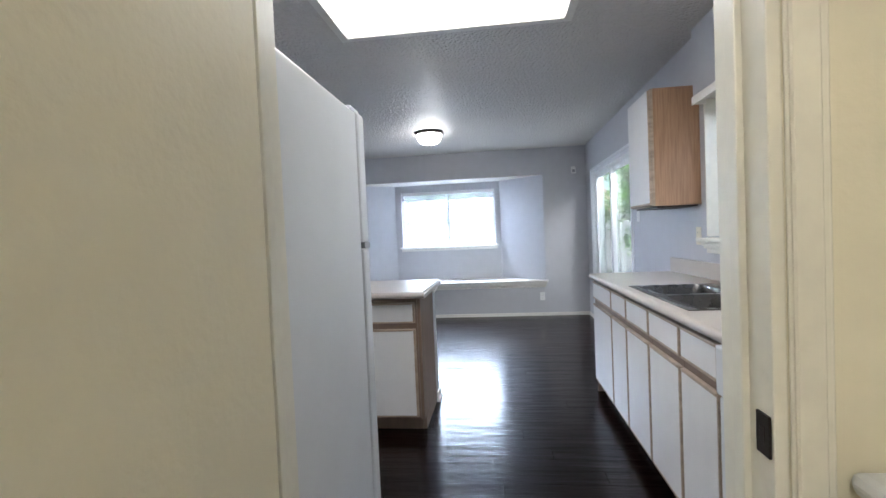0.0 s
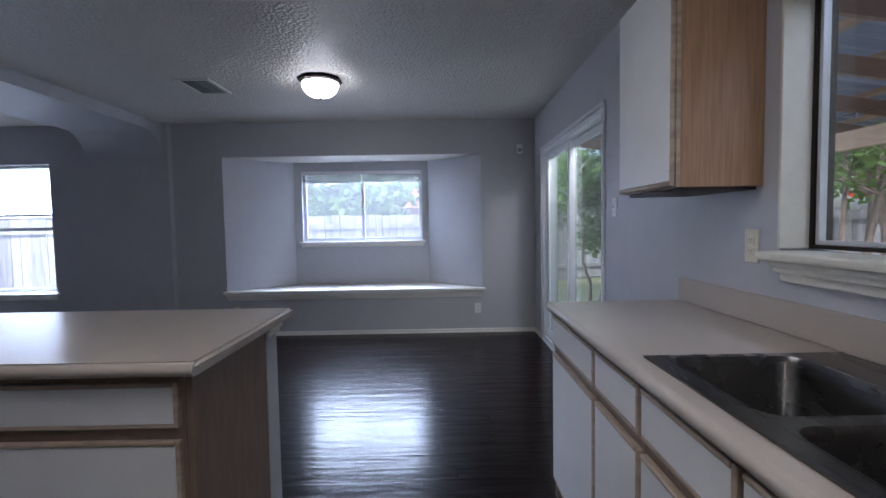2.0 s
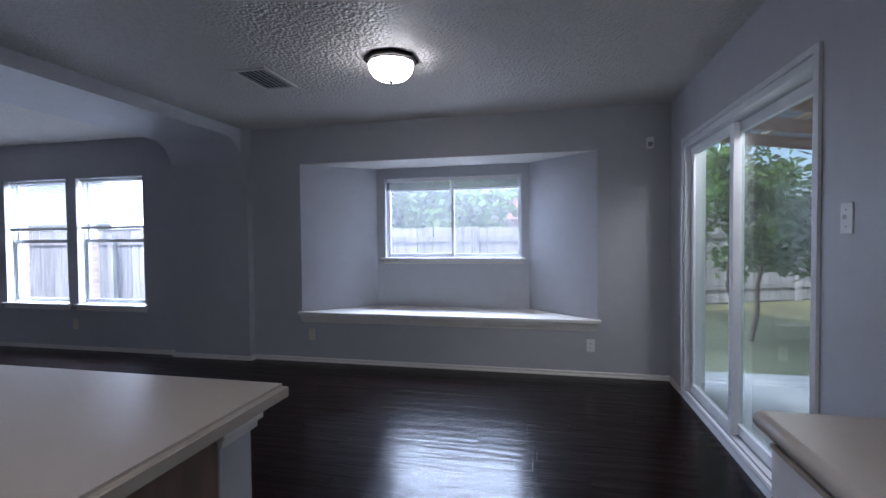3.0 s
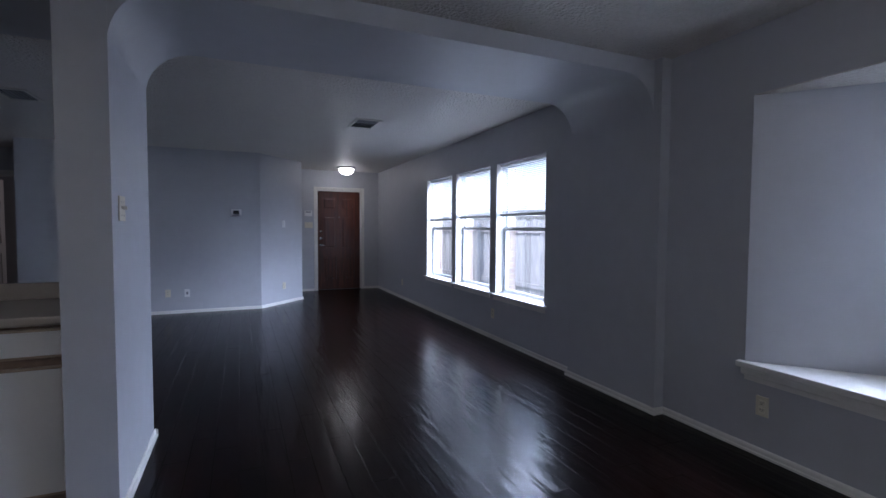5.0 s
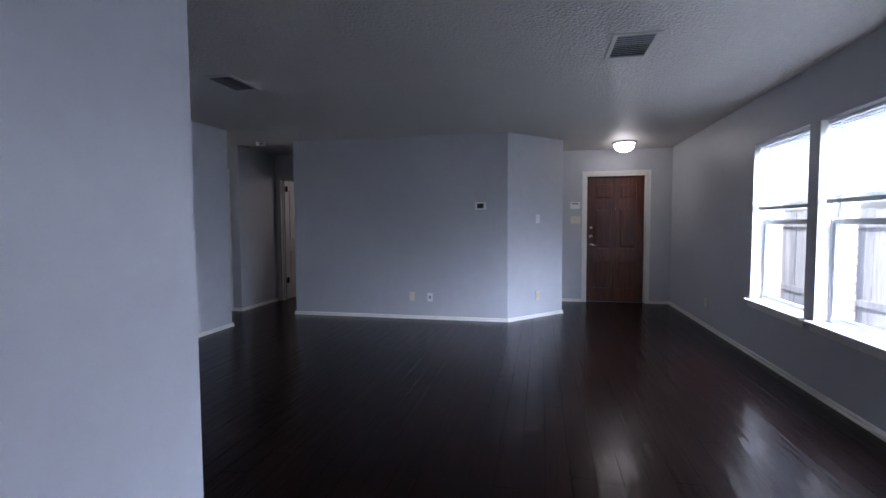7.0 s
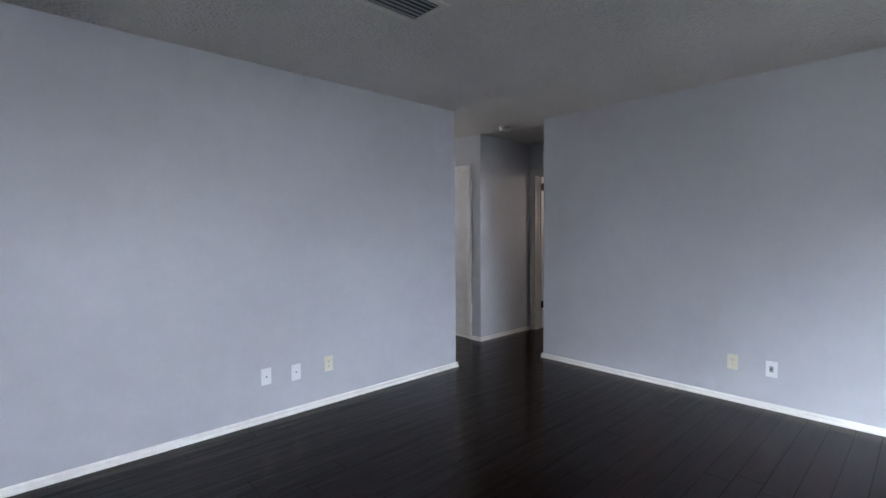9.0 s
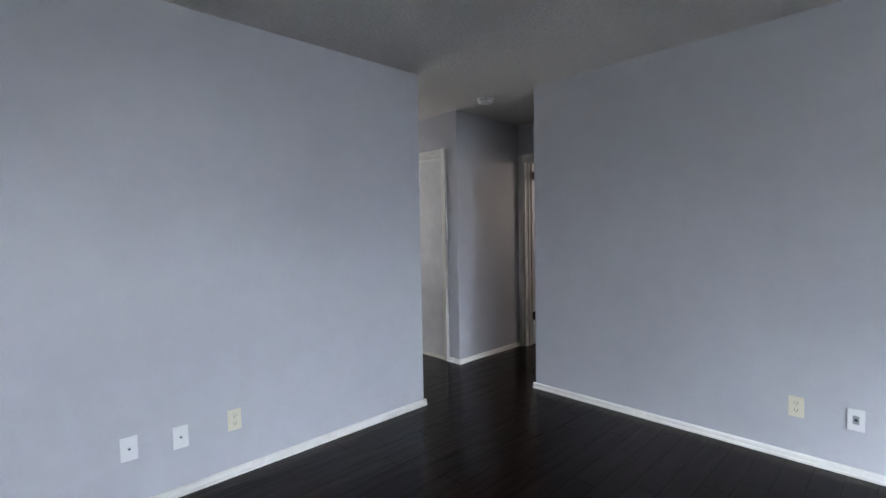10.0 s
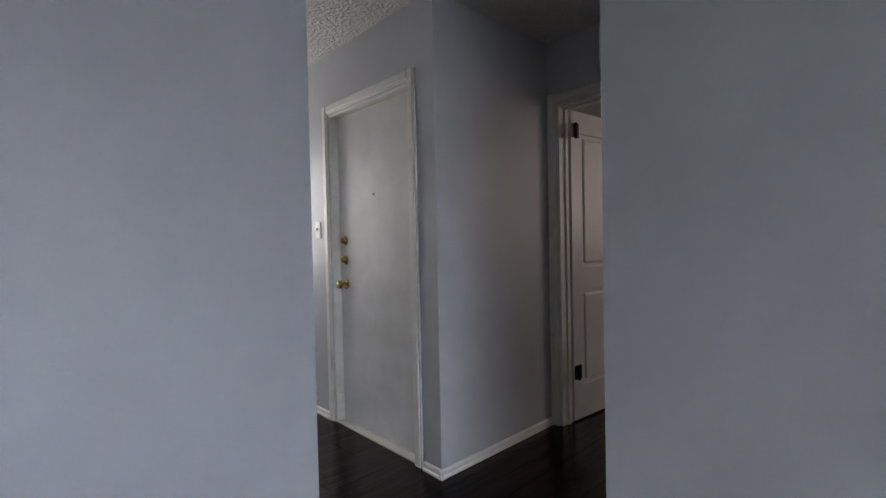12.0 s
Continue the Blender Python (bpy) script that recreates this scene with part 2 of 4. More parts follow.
def loft(bm, rings, caps=(True, True)):
    loops = [[bm.verts.new(p) for p in ring] for ring in rings]
    for a, b in zip(loops, loops[1:]):
        k = len(a)
        for i in range(k):
            bm.faces.new((a[i], a[(i + 1) % k], b[(i + 1) % k], b[i]))
    if caps[0]:
        bm.faces.new(loops[0][::-1])
    if caps[1]:
        bm.faces.new(loops[-1])
    return bm


def prism(bm, pts, z0, z1):
    return loft(bm, [[(x, y, z0) for x, y in pts], [(x, y, z1) for x, y in pts]])


def lathe(bm, profile, n=24, axis="z", at=(0, 0, 0)):
    rings = []
    for r, h in profile:
        ring = []
        for i in range(n):
            a = 2 * math.pi * i / n
            p = (r * math.cos(a), r * math.sin(a), h)
            if axis == "x":
                p = (p[2], p[0], p[1])
            elif axis == "y":
                p = (p[1], p[2], p[0])
            ring.append(tuple(c + d for c, d in zip(p, at)))
        rings.append(ring)
    return loft(bm, rings)


def tube(bm, pts, radii, n=12):
    pts = [Vector(p) for p in pts]
    rings, side = [], None
    for i, p in enumerate(pts):
        d = (pts[min(i + 1, len(pts) - 1)] - pts[max(i - 1, 0)]).normalized()
        if side is None:
            side = d.orthogonal().normalized()
        side = (side - d * side.dot(d)).normalized()
        up = d.cross(side)
        r = radii[i] if hasattr(radii, "__len__") else radii
        rings.append([p + (side * math.cos(2 * math.pi * k / n) + up * math.sin(2 * math.pi * k / n)) * r for k in range(n)])
    return loft(bm, rings)


def rounded(cx, cy, hx, hy, r, z, n=6):
    out = []
    for sx, sy, a0 in ((1, 1, 0), (-1, 1, 90), (-1, -1, 180), (1, -1, 270)):
        for i in range(n + 1):
            a = radians(a0 + 90 * i / n)
            out.append((cx + sx * (hx - r) + r * math.cos(a), cy + sy * (hy - r) + r * math.sin(a), z))
    return out


def finish(name, bm, mat, smooth=False):
    bmesh.ops.recalc_face_normals(bm, faces=bm.faces)
    me = bpy.data.meshes.new(name)
    bm.to_mesh(me)
    bm.free()
    me.materials.append(mat)
    if smooth:
        for p in me.polygons:
            p.use_smooth = True
        me.set_sharp_from_angle(angle=radians(40))
    return me


def part(name, bm, mat, parent, label="", smooth=False):
    ob = new(name, finish(name, bm, mat, smooth))
    ob.parent = parent
    return tagged(ob, label)


def setting(name, bm, mat, label, category, smooth=False):
    return tagged(new(name, finish(name, bm, mat, smooth)), label, category, "", "structure")


def thing(name, label, category, m=None, group="", kind=""):
    ob = new(name)
    ob.empty_display_size = 0.1
    if m is not None:
        ob.matrix_world = m
    return tagged(ob, label, category, group, kind)


def cells(xs, ys, zs, hollow):
    """One closed shell round all the grid cells for which hollow(x, y, z) is false at their middle."""
    bm = bmesh.new()
    grid = (sorted(set(xs)), sorted(set(ys)), sorted(set(zs)))
    made = {}

    def solid(i):
        if any(k < 0 or k >= len(g) - 1 for k, g in zip(i, grid)):
            return False
        return not hollow(*[(g[k] + g[k + 1]) / 2 for k, g in zip(i, grid)])

    def vert(i):
        if i not in made:
            made[i] = bm.verts.new([g[k] for k, g in zip(i, grid)])
        return made[i]

    for a in range(len(grid[0]) - 1):
        for b in range(len(grid[1]) - 1):
            for c in range(len(grid[2]) - 1):
                if not solid((a, b, c)):
                    continue
                for ax in range(3):
                    for side in (0, 1):
                        nb = [a, b, c]
                        nb[ax] += 1 if side else -1
                        if solid(tuple(nb)):
                            continue
                        u, v = (ax + 1) % 3, (ax + 2) % 3
                        quad = []
                        for du, dv in ((0, 0), (1, 0), (1, 1), (0, 1)):
                            q = [a, b, c]
                            q[ax] += side
                            q[u] += du
                            q[v] += dv
                            quad.append(vert(tuple(q)))
                        bm.faces.new(quad if side else quad[::-1])
    return bm


def pierced(axis, p0, p1, a0, a1, z0, z1, holes=()):
    """A wall slab of thickness p0..p1 across the axis, from a0 to a1, with rectangular holes (b0, b1, zb0, zb1) right through it."""
    aa = [a0, a1] + [c for h in holes for c in h[:2]]
    zz = [z0, z1] + [max(c, z0) for h in holes for c in h[2:]]

    def hollow(x, y, z):
        a = y if axis == "x" else x
        return any(h[0] < a < h[1] and h[2] < z < h[3] for h in holes)

    return cells([p0, p1], aa, zz, hollow) if axis == "x" else cells(aa, [p0, p1], zz, hollow)

# ---- structure ----
H = 2.46
BEAM = (-3.1, -2.225)
BEAM_Z = 2.35

setting("wall_east", pierced("x", 2.0, 2.16, -2.75, 6.16, -0.1, H + 0.1, [(0.52, 2.11, 1.16, 2.03), (3.74, 5.6, -0.1, 2.03)]), GREY_PAINT,
        "light grey painted wall with window and sliding door openings", "wall")
setting("wall_north", pierced("y", 6.0, 6.16, -2.2, 2.0, -0.1, H + 0.1, [(-1.59, 1.38, 0.49, 2.076)]), GREY_PAINT,
        "light grey painted wall with a deep bay opening", "wall")
LIVING_WINDOWS = ((-6.68, -5.73), (-5.6, -4.64), (-4.5, -3.55))
setting("wall_north_living", pierced("y", 5.98, 6.14, -9.53, -2.9, -0.1, H + 0.1, [(a, b, 0.54, 2.03) for a, b in LIVING_WINDOWS]), GREY_PAINT,
        "light grey painted wall with three tall window openings", "wall")
setting("wall_pilaster", boxes((-3.1, -2.16, 5.915, 6.1, -0.05, H)), GREY_PAINT, "shallow grey painted pilaster under the beam", "pilaster")
setting("wall_post", boxes((BEAM[0], BEAM[1], 2.58, 2.77, -0.05, H)), GREY_PAINT, "grey painted wall end beside the kitchen pass-through", "wall")


def beam():
    r, bm = 0.27, bmesh.new()
    y0, y1 = 2.768, 5.917
    pts = [(y0, H), (y0, BEAM_Z - r)]
    pts += [(y0 + r + r * math.cos(radians(a)), BEAM_Z - r + r * math.sin(radians(a))) for a in range(180, 89, -9)]
    pts += [(y1 - r + r * math.cos(radians(a)), BEAM_Z - r + r * math.sin(radians(a))) for a in range(90, -1, -9)]
    pts += [(y1, H)]
    loft(bm, [[(BEAM[0] + 0.002, y, z) for y, z in pts], [(BEAM[1] - 0.002, y, z) for y, z in pts]])
    return setting("beam_arch", bm, GREY_PAINT, "wide grey dropped beam with rounded lower corners", "beam", True)


beam()
setting("wall_header", boxes((BEAM[0], BEAM[1], 0.75, 2.58, BEAM_Z - 0.02, H)), GREY_PAINT, "grey header above the kitchen pass-through", "wall")
setting("wall_half", boxes((-3.1, -2.95, 0.75, 2.58, -0.05, 0.93)), GREY_PAINT, "low grey half wall behind the pass-through counter", "wall")
setting("wall_kitchen_west", boxes((BEAM[0], BEAM[1], -0.1, 0.75, -0.05, H)), GREY_PAINT, "grey wall between kitchen and living room", "wall")
setting("wall_living_south", boxes((-6.83, -3.1, 0.0, 0.14, -0.05, H)), GREY_PAINT, "plain light grey living room wall", "wall")
setting("wall_living_west", boxes((-7.86, -7.72, 0.54, 3.56, -0.05, H)), GREY_PAINT, "plain light grey wall with a thermostat", "wall")
bm = bmesh.new()
prism(bm, [(-7.72, 3.55), (-8.5, 4.28), (-8.6, 4.18), (-7.86, 3.45)], -0.05, H)
setting("wall_chamfer", bm, GREY_PAINT, "light grey angled wall beside the entry", "wall")
setting("wall_entry_side", boxes((-9.53, -8.5, 4.14, 4.28, -0.05, H)), GREY_PAINT, "grey entry wall", "wall")
setting("wall_entry", pierced("x", -9.68, -9.53, 4.14, 6.14, -0.1, H + 0.1, [(4.69, 5.61, -0.1, 2.06)]), GREY_PAINT, "grey wall around the front door", "wall")
# hall
setting("wall_hall_north", boxes((-8.765, -7.86, 0.54, 0.68, -0.05, H)), GREY_PAINT, "grey hall wall", "wall")
setting("wall_hall_end", pierced("x", -8.905, -8.765, -0.53, 0.68, -0.05, H, [(-0.33, 0.42, -0.05, 2.06)]), GREY_PAINT, "grey wall around the bedroom door", "wall")
setting("wall_hall_south", boxes((-8.765, -7.78, -0.53, -0.39, -0.05, H)), GREY_PAINT, "grey hall wall with an outer corner", "wall")
setting("wall_hall_west", pierced("x", -7.92, -7.78, -3.1, -0.53, -0.05, H, [(-1.45, -0.59, -0.05, 2.06)]), GREY_PAINT, "grey hall wall around a white door", "wall")
setting("wall_hall_east", boxes((-6.83, -6.69, -3.1, 0.0, -0.05, H)), GREY_PAINT, "grey hall wall", "wall")
setting("wall_hall_back", boxes((-7.92, -6.69, -3.24, -3.1, -0.05, H)), GREY_PAINT, "grey wall closing the hall", "wall")
# bedroom behind the open door
setting("wall_bedroom", boxes((-11.9, -11.8, -1.6, 2.4, 0, H), (-11.8, -8.905, -1.7, -1.6, 0, H), (-11.8, -8.905, 2.4, 2.5, 0, H),
                              (-8.905, -8.83, 0.7, 2.4, 0, H), (-8.905, -8.83, -1.6, -0.55, 0, H)), GREY_PAINT, "plain bedroom walls", "wall")
# utility room and the doorway that leads out of it
DOOR_X = (0.275, 1.10)
setting("wall_kitchen_south", pierced("y", -0.175, -0.1, -3.1, 2.0, -0.05, H, [(*DOOR_X, -0.05, 2.05)]), GREY_PAINT, "grey kitchen wall around a doorway", "wall")
setting("wall_utility_north", pierced("y", -0.25, -0.175, -1.0, 2.0, -0.05, H, [(*DOOR_X, -0.05, 2.05)]), CREAM_PAINT, "cream painted utility room wall", "wall")
setting("wall_utility_south", boxes((-1.0, 2.0, -2.75, -2.65, -0.05, H)), CREAM_PAINT, "cream painted utility room wall", "wall")
setting("wall_utility_west", boxes((-1.1, -1.0, -2.75, -0.175, -0.05, H)), CREAM_PAINT, "cream painted utility room wall", "wall")
setting("wall_utility_east", boxes((1.97, 1.998, -2.65, -0.25, -0.02, H)), CREAM_PAINT, "cream painted utility room wall", "wall")
setting("ceiling", boxes((-12.0, 2.16, -3.3, 6.16, H, H + 0.12)), CEIL_PAINT, "off-white knockdown textured ceiling", "ceiling")

# bay
bm = bmesh.new()
prism(bm, [(-1.59, 6.0), (-0.95, 6.55), (-0.95, 6.68), (-1.68, 6.04)], 0.4, 2.2)
setting("wall_bay_west", bm, GREY_PAINT, "pale grey splayed bay side wall", "wall")
bm = bmesh.new()
prism(bm, [(1.38, 6.0), (0.75, 6.55), (0.75, 6.68), (1.47, 6.04)], 0.4, 2.2)
setting("wall_bay_east", bm, GREY_PAINT, "pale grey splayed bay side wall", "wall")
setting("wall_bay_back", pierced("y", 6.55, 6.68, -0.95, 0.75, 0.4, 2.2, [(-0.85, 0.67, 1.07, 1.96)]), GREY_PAINT, "pale grey bay wall below and around a window", "wall")
bm = bmesh.new()
prism(bm, [(-1.66, 6.002), (-0.95, 6.6), (0.75, 6.6), (1.45, 6.002)], 2.07, 2.2)
setting("ceiling_bay", bm, CEIL_PAINT, "textured white bay ceiling", "ceiling")
bm = bmesh.new()
prism(bm, [(-1.585, 5.99), (-0.955, 6.545), (0.755, 6.545), (1.375, 5.99)], 0.42, 0.525)
setting("window_seat", bm, TRIM, "white painted window seat board", "window seat")
setting("trim_seat_nosing", boxes((-1.62, 1.41, 5.955, 5.998, 0.492, 0.528), (-1.6, 1.39, 5.975, 5.998, 0.45, 0.49), bev=0.006), TRIM, "white moulded nosing under the window seat", "trim")


def baseboard(x0, y0, x1, y1):
    """A moulded board along the wall line, the room lying to the left of the way from the first point to the second."""
    d = Vector((x1 - x0, y1 - y0, 0))
    n = Vector((-d.y, d.x, 0)).normalized()
    prof = ((0, 0), (0.018, 0), (0.018, 0.012), (0.011, 0.017), (0.011, 0.036), (0.006, 0.044), (0, 0.046))
    bm = bmesh.new()
    a, b = Vector((x0, y0, 0)), Vector((x1, y1, 0))
    loft(bm, [[p + n * (u + 0.001) + Vector((0, 0, w)) for u, w in prof] for p in (a, b)])
    setting("baseboard", bm, TRIM, "white moulded baseboard along the wall", "baseboard")


for seg in ((2.0, 6.0, -2.16, 6.0), (-2.16, 6.0, -2.16, 5.915), (-2.14, 5.915, -3.12, 5.915), (-3.1, 5.915, -3.1, 5.98), (-3.1, 5.98, -9.53, 5.98),
            (-9.53, 5.98, -9.53, 5.67), (-9.53, 4.63, -9.53, 4.28), (-8.49, 4.288, -7.71, 3.556), (-7.72, 3.56, -7.72, 0.52), (-7.7, 0.54, -8.765, 0.54),
            (-8.765, 0.54, -8.765, 0.49), (-8.765, -0.39, -7.76, -0.39), (-7.78, -0.37, -7.78, -0.52), (-7.78, -1.52, -7.78, -3.1),
            (-6.83, -3.1, -6.83, 0.16), (-6.85, 0.14, -3.1, 0.14), (-3.1, 0.14, -3.1, 2.79), (-3.12, 2.77, -2.205, 2.77), (-2.225, 2.79, -2.225, 2.58),
            (2.0, 5.66, 2.0, 6.0), (2.0, 2.73, 2.0, 3.68)):
    baseboard(*seg)


def casing(name, axis, p, out, a0, a1, ztop, mat, w=0.06):
    """Moulded trim round an opening in the plane p of the axis, standing proud towards out (+1 or -1)."""
    t = thing(name, "moulded door trim round the opening", "door casing", None, "", "structure")
    for nm, (b0, b1, z0, z1) in (("left_casing", (a0 - w, a0, 0, ztop + w)), ("right_casing", (a1, a1 + w, 0, ztop + w)), ("head_casing", (a0 + 0.001, a1 - 0.001, ztop, ztop + w))):
        bm = bmesh.new()
        for k, (i0, i1, d) in enumerate(((0.0, 1.0, 0.010), (0.25, 0.95, 0.017))):
            c0, c1 = b0 + (b1 - b0) * (1 - i1), b0 + (b1 - b0) * (1 - i0)
            if nm == "left_casing":
                c0, c1 = b0 + (b1 - b0) * (1 - i1), b1 - (b1 - b0) * i0
            y0, y1 = z0, z1
            if nm == "head_casing":
                c0, c1, y0, y1 = b0, b1, z0 + (z1 - z0) * i0, z0 + (z1 - z0) * i1
            q = sorted((p + out * 0.001, p + out * d))
            box(bm, *((q[0], q[1], c0, c1) if axis == "x" else (c0, c1, q[0], q[1])), y0, y1, bev=0.003, seg=1)
        part(nm, bm, mat, t)
    return t


def jamb(name, axis, p0, p1, a0, a1, ztop, mat, th=0.02):
    t = thing(name, "painted door jamb lining the opening", "door jamb", None, "", "structure")
    for nm, b0, b1, z0, z1 in (("left_jamb", a0, a0 + th, 0, ztop), ("right_jamb", a1 - th, a1, 0, ztop), ("head_jamb", a0 + th, a1 - th, ztop - th, ztop)):
        part(nm, boxes(((p0, p1, b0, b1) if axis == "x" else (b0, b1, p0, p1)) + (z0, z1), bev=0.002), mat, t)
        mid = (p0 + p1) / 2
        s = 0.012
        e = {"left_jamb": (b1, b1 + s, z0, ztop - th - s), "right_jamb": (b0 - s, b0, z0, ztop - th - s), "head_jamb": (b0, b1, z0 - s, z0)}[nm]
        part("door_stop", boxes(((mid - 0.015, mid + 0.015, e[0], e[1]) if axis == "x" else (e[0], e[1], mid - 0.015, mid + 0.015)) + (e[2], e[3]), bev=0.002), mat, t)
    return t


casing("trim_utility_door", "y", -0.25, -1, *DOOR_X, 2.05, CREAM_TRIM, 0.057)
casing("trim_kitchen_door", "y", -0.1, 1, *DOOR_X, 2.05, TRIM, 0.057)
jm = jamb("jamb_utility_door", "y", -0.251, -0.099, *DOOR_X, 2.05, CREAM_TRIM)
part("strike_plate", boxes((1.0755, 1.0798, -0.246, -0.212, 0.91, 0.972), (1.075, 1.0795, -0.236, -0.222, 0.928, 0.954), bev=0.001), BRONZE, jm, "dark bronze strike plate")
casing("trim_front_door", "x", -9.53, 1, 4.69, 5.61, 2.06, TRIM)
jamb("jamb_front_door", "x", -9.68, -9.531, 4.69, 5.61, 2.06, TRIM)
casing("trim_hall_door", "x", -7.78, 1, -1.45, -0.59, 2.06, TRIM)
jamb("jamb_hall_door", "x", -7.92, -7.781, -1.45, -0.59, 2.06, TRIM)
casing("trim_bedroom_door", "x", -8.765, 1, -0.33, 0.42, 2.06, TRIM)
jamb("jamb_bedroom_door", "x", -8.905, -8.766, -0.33, 0.42, 2.06, TRIM)


def panel_door(name, label, w, h, mat, rows, m, cols=2):
    """A door leaf in its own frame: width along x from 0, thickness along y, with raised panels (z0, z1) in columns."""
    t = thing(name, label, "door", m, "", "structure")
    th, st, mid = 0.036, 0.115, 0.11
    part("core", boxes((0.01, w - 0.01, 0.014, th - 0.014, 0.01, h - 0.01)), mat, t)
    xs = [(st, (w - mid) / 2), ((w + mid) / 2, w - st)] if cols == 2 else [(st, w - st)]
    cut = [(a, b, z0, z1) for a, b in xs for z0, z1 in rows]
    part("stile_frame", pierced("y", 0, th, 0, w, 0, h, cut), mat, t)
    for a, b, z0, z1 in cut:
        part("raised_panel", boxes((a + 0.024, b - 0.024, 0.003, th - 0.003, z0 + 0.024, z1 - 0.024), bev=0.0145), mat, t)
    return t


SIX = ((0.22, 0.68), (0.86, 1.52), (1.66, 1.90))
# blocks added under both doors to keep outside light from leaking in
setting("threshold_front", boxes((-9.7, -9.533, 4.692, 5.608, -0.1, 0.009)), BRONZE, "dark block added under the front door against light leaks", "threshold")
setting("threshold_garage", boxes((-7.92, -7.782, -1.448, -0.592, -0.05, 0.008)), VENT_PAINT, "grey block added under the hall door against light leaks", "threshold")
fd = panel_door("door_front", "closed mahogany stained six panel front door", 0.87, 2.03, DOOR_WOOD, SIX, pose(-9.585, 4.715, 0.01, 0, 0, 90))
for z, r in ((1.2, 0.026), (1.06, 0.03)):
    bm = bmesh.new()
    lathe(bm, [(r, 0), (r, -0.008), (r * 0.75, -0.016), (r * 0.3, -0.02)], 20, "y", (0.065, -0.001, z))
    part("deadbolt", bm, CHROME, fd, "satin chrome deadbolt", True)
bm = bmesh.new()
lathe(bm, [(0.028, 0), (0.028, -0.008), (0.012, -0.012), (0.012, -0.04)], 20, "y", (0.065, -0.001, 0.92))
tube(bm, [(0.065, -0.036, 0.92), (0.1, -0.042, 0.922), (0.15, -0.04, 0.915)], [0.01, 0.009, 0.007])
part("lever_handle", bm, CHROME, fd, "satin chrome lever handle", True)
bm = bmesh.new()
lathe(bm, [(0.011, 0), (0.009, -0.004)], 12, "y", (0.435, -0.001, 1.5))
part("peephole", bm, CHROME, fd)

gd = thing("door_garage", "closed smudged white flush door with brass hardware", "door", pose(-7.835, -1.425, 0.012, 0, 0, 90), "", "structure")
part("leaf", boxes((0, 0.81, 0, 0.04, 0, 2.02), bev=0.003), DOOR_SMUDGED, gd)
for z in (1.21, 1.08):
    bm = bmesh.new()
    lathe(bm, [(0.03, 0), (0.03, -0.006), (0.022, -0.014), (0.018, -0.026), (0.006, -0.028)], 24, "y", (0.07, -0.001, z))
    box(bm, 0.066, 0.074, -0.042, -0.026, z - 0.016, z + 0.016, bev=0.002)
    part("deadbolt", bm, BRASS, gd, "polished brass deadbolt", True)
bm = bmesh.new()
lathe(bm, [(0.033, 0), (0.033, -0.006), (0.014, -0.012), (0.013, -0.032), (0.026, -0.042), (0.029, -0.055), (0.022, -0.068), (0.006, -0.072)], 24, "y", (0.07, -0.001, 0.92))
part("door_knob", bm, BRASS, gd, "polished brass door knob", True)
part("door_sweep", boxes((0, 0.81, 0.006, 0.034, -0.0035, -0.0005)), VENT_PAINT, gd)
bm = bmesh.new()
lathe(bm, [(0.008, 0), (0.006, -0.003)], 12, "y", (0.41, -0.001, 1.49))
part("peephole", bm, BRONZE, gd)
for z in (0.22, 1.05, 1.8):
    bm = boxes((0.79, 0.812, -0.003, 0.001, z - 0.045, z + 0.045))
    lathe(bm, [(0.007, -0.05), (0.007, 0.05)], 10, "z", (0.815, -0.008, z))
    part("hinge", bm, TRIM, gd, "painted-over hinge", True)

bd = panel_door("door_bedroom", "open white two panel bedroom door", 0.70, 2.02, DOOR_WHITE, ((0.22, 0.85), (1.0, 1.88)), pose(-8.87, -0.29, 0.012, 0, 0, 176), 1)
for z in (0.33, 1.88):
    bm = boxes((-0.045, 0.0, -0.04, -0.036, z - 0.045, z + 0.045), (-0.02, 0.03, -0.0405, -0.0365, z - 0.045, z + 0.045))
    lathe(bm, [(0.008, -0.05), (0.008, 0.05)], 10, "z", (-0.006, -0.046, z))
    part("hinge", bm, BRONZE, bd, "dark bronze hinge", True)

ud = thing("door_utility", "open cream painted flush door", "door", pose(0.345, -0.272, 0.012, 0, 0, -91.5), "", "structure")
part("leaf", boxes((0, 0.735, -0.036, 0, 0, 2.02), bev=0.003), CREAM_PAINT, ud)

# ---- windows ----


def sash(t, axis, p, a0, a1, z0, z1, w, d, mat, pane_mat, name="sash"):
    """A framed pane standing across the axis at p."""
    def put(b0, b1, c0, c1, q0, q1):
        return (q0, q1, b0, b1, c0, c1) if axis == "x" else (b0, b1, q0, q1, c0, c1)
    s = part(name, boxes(put(a0, a0 + w, z0, z1, p - d / 2, p + d / 2), put(a1 - w, a1, z0, z1, p - d / 2, p + d / 2),
                         put(a0 + w, a1 - w, z0, z0 + w, p - d / 2, p + d / 2), put(a0 + w, a1 - w, z1 - w, z1, p - d / 2, p + d / 2)), mat, t)
    g = part("pane", boxes(put(a0 + w - 0.004, a1 - w + 0.004, z0 + w - 0.004, z1 - w + 0.004, p - 0.002, p + 0.002)), pane_mat, s)
    g.visible_shadow = False
    return s


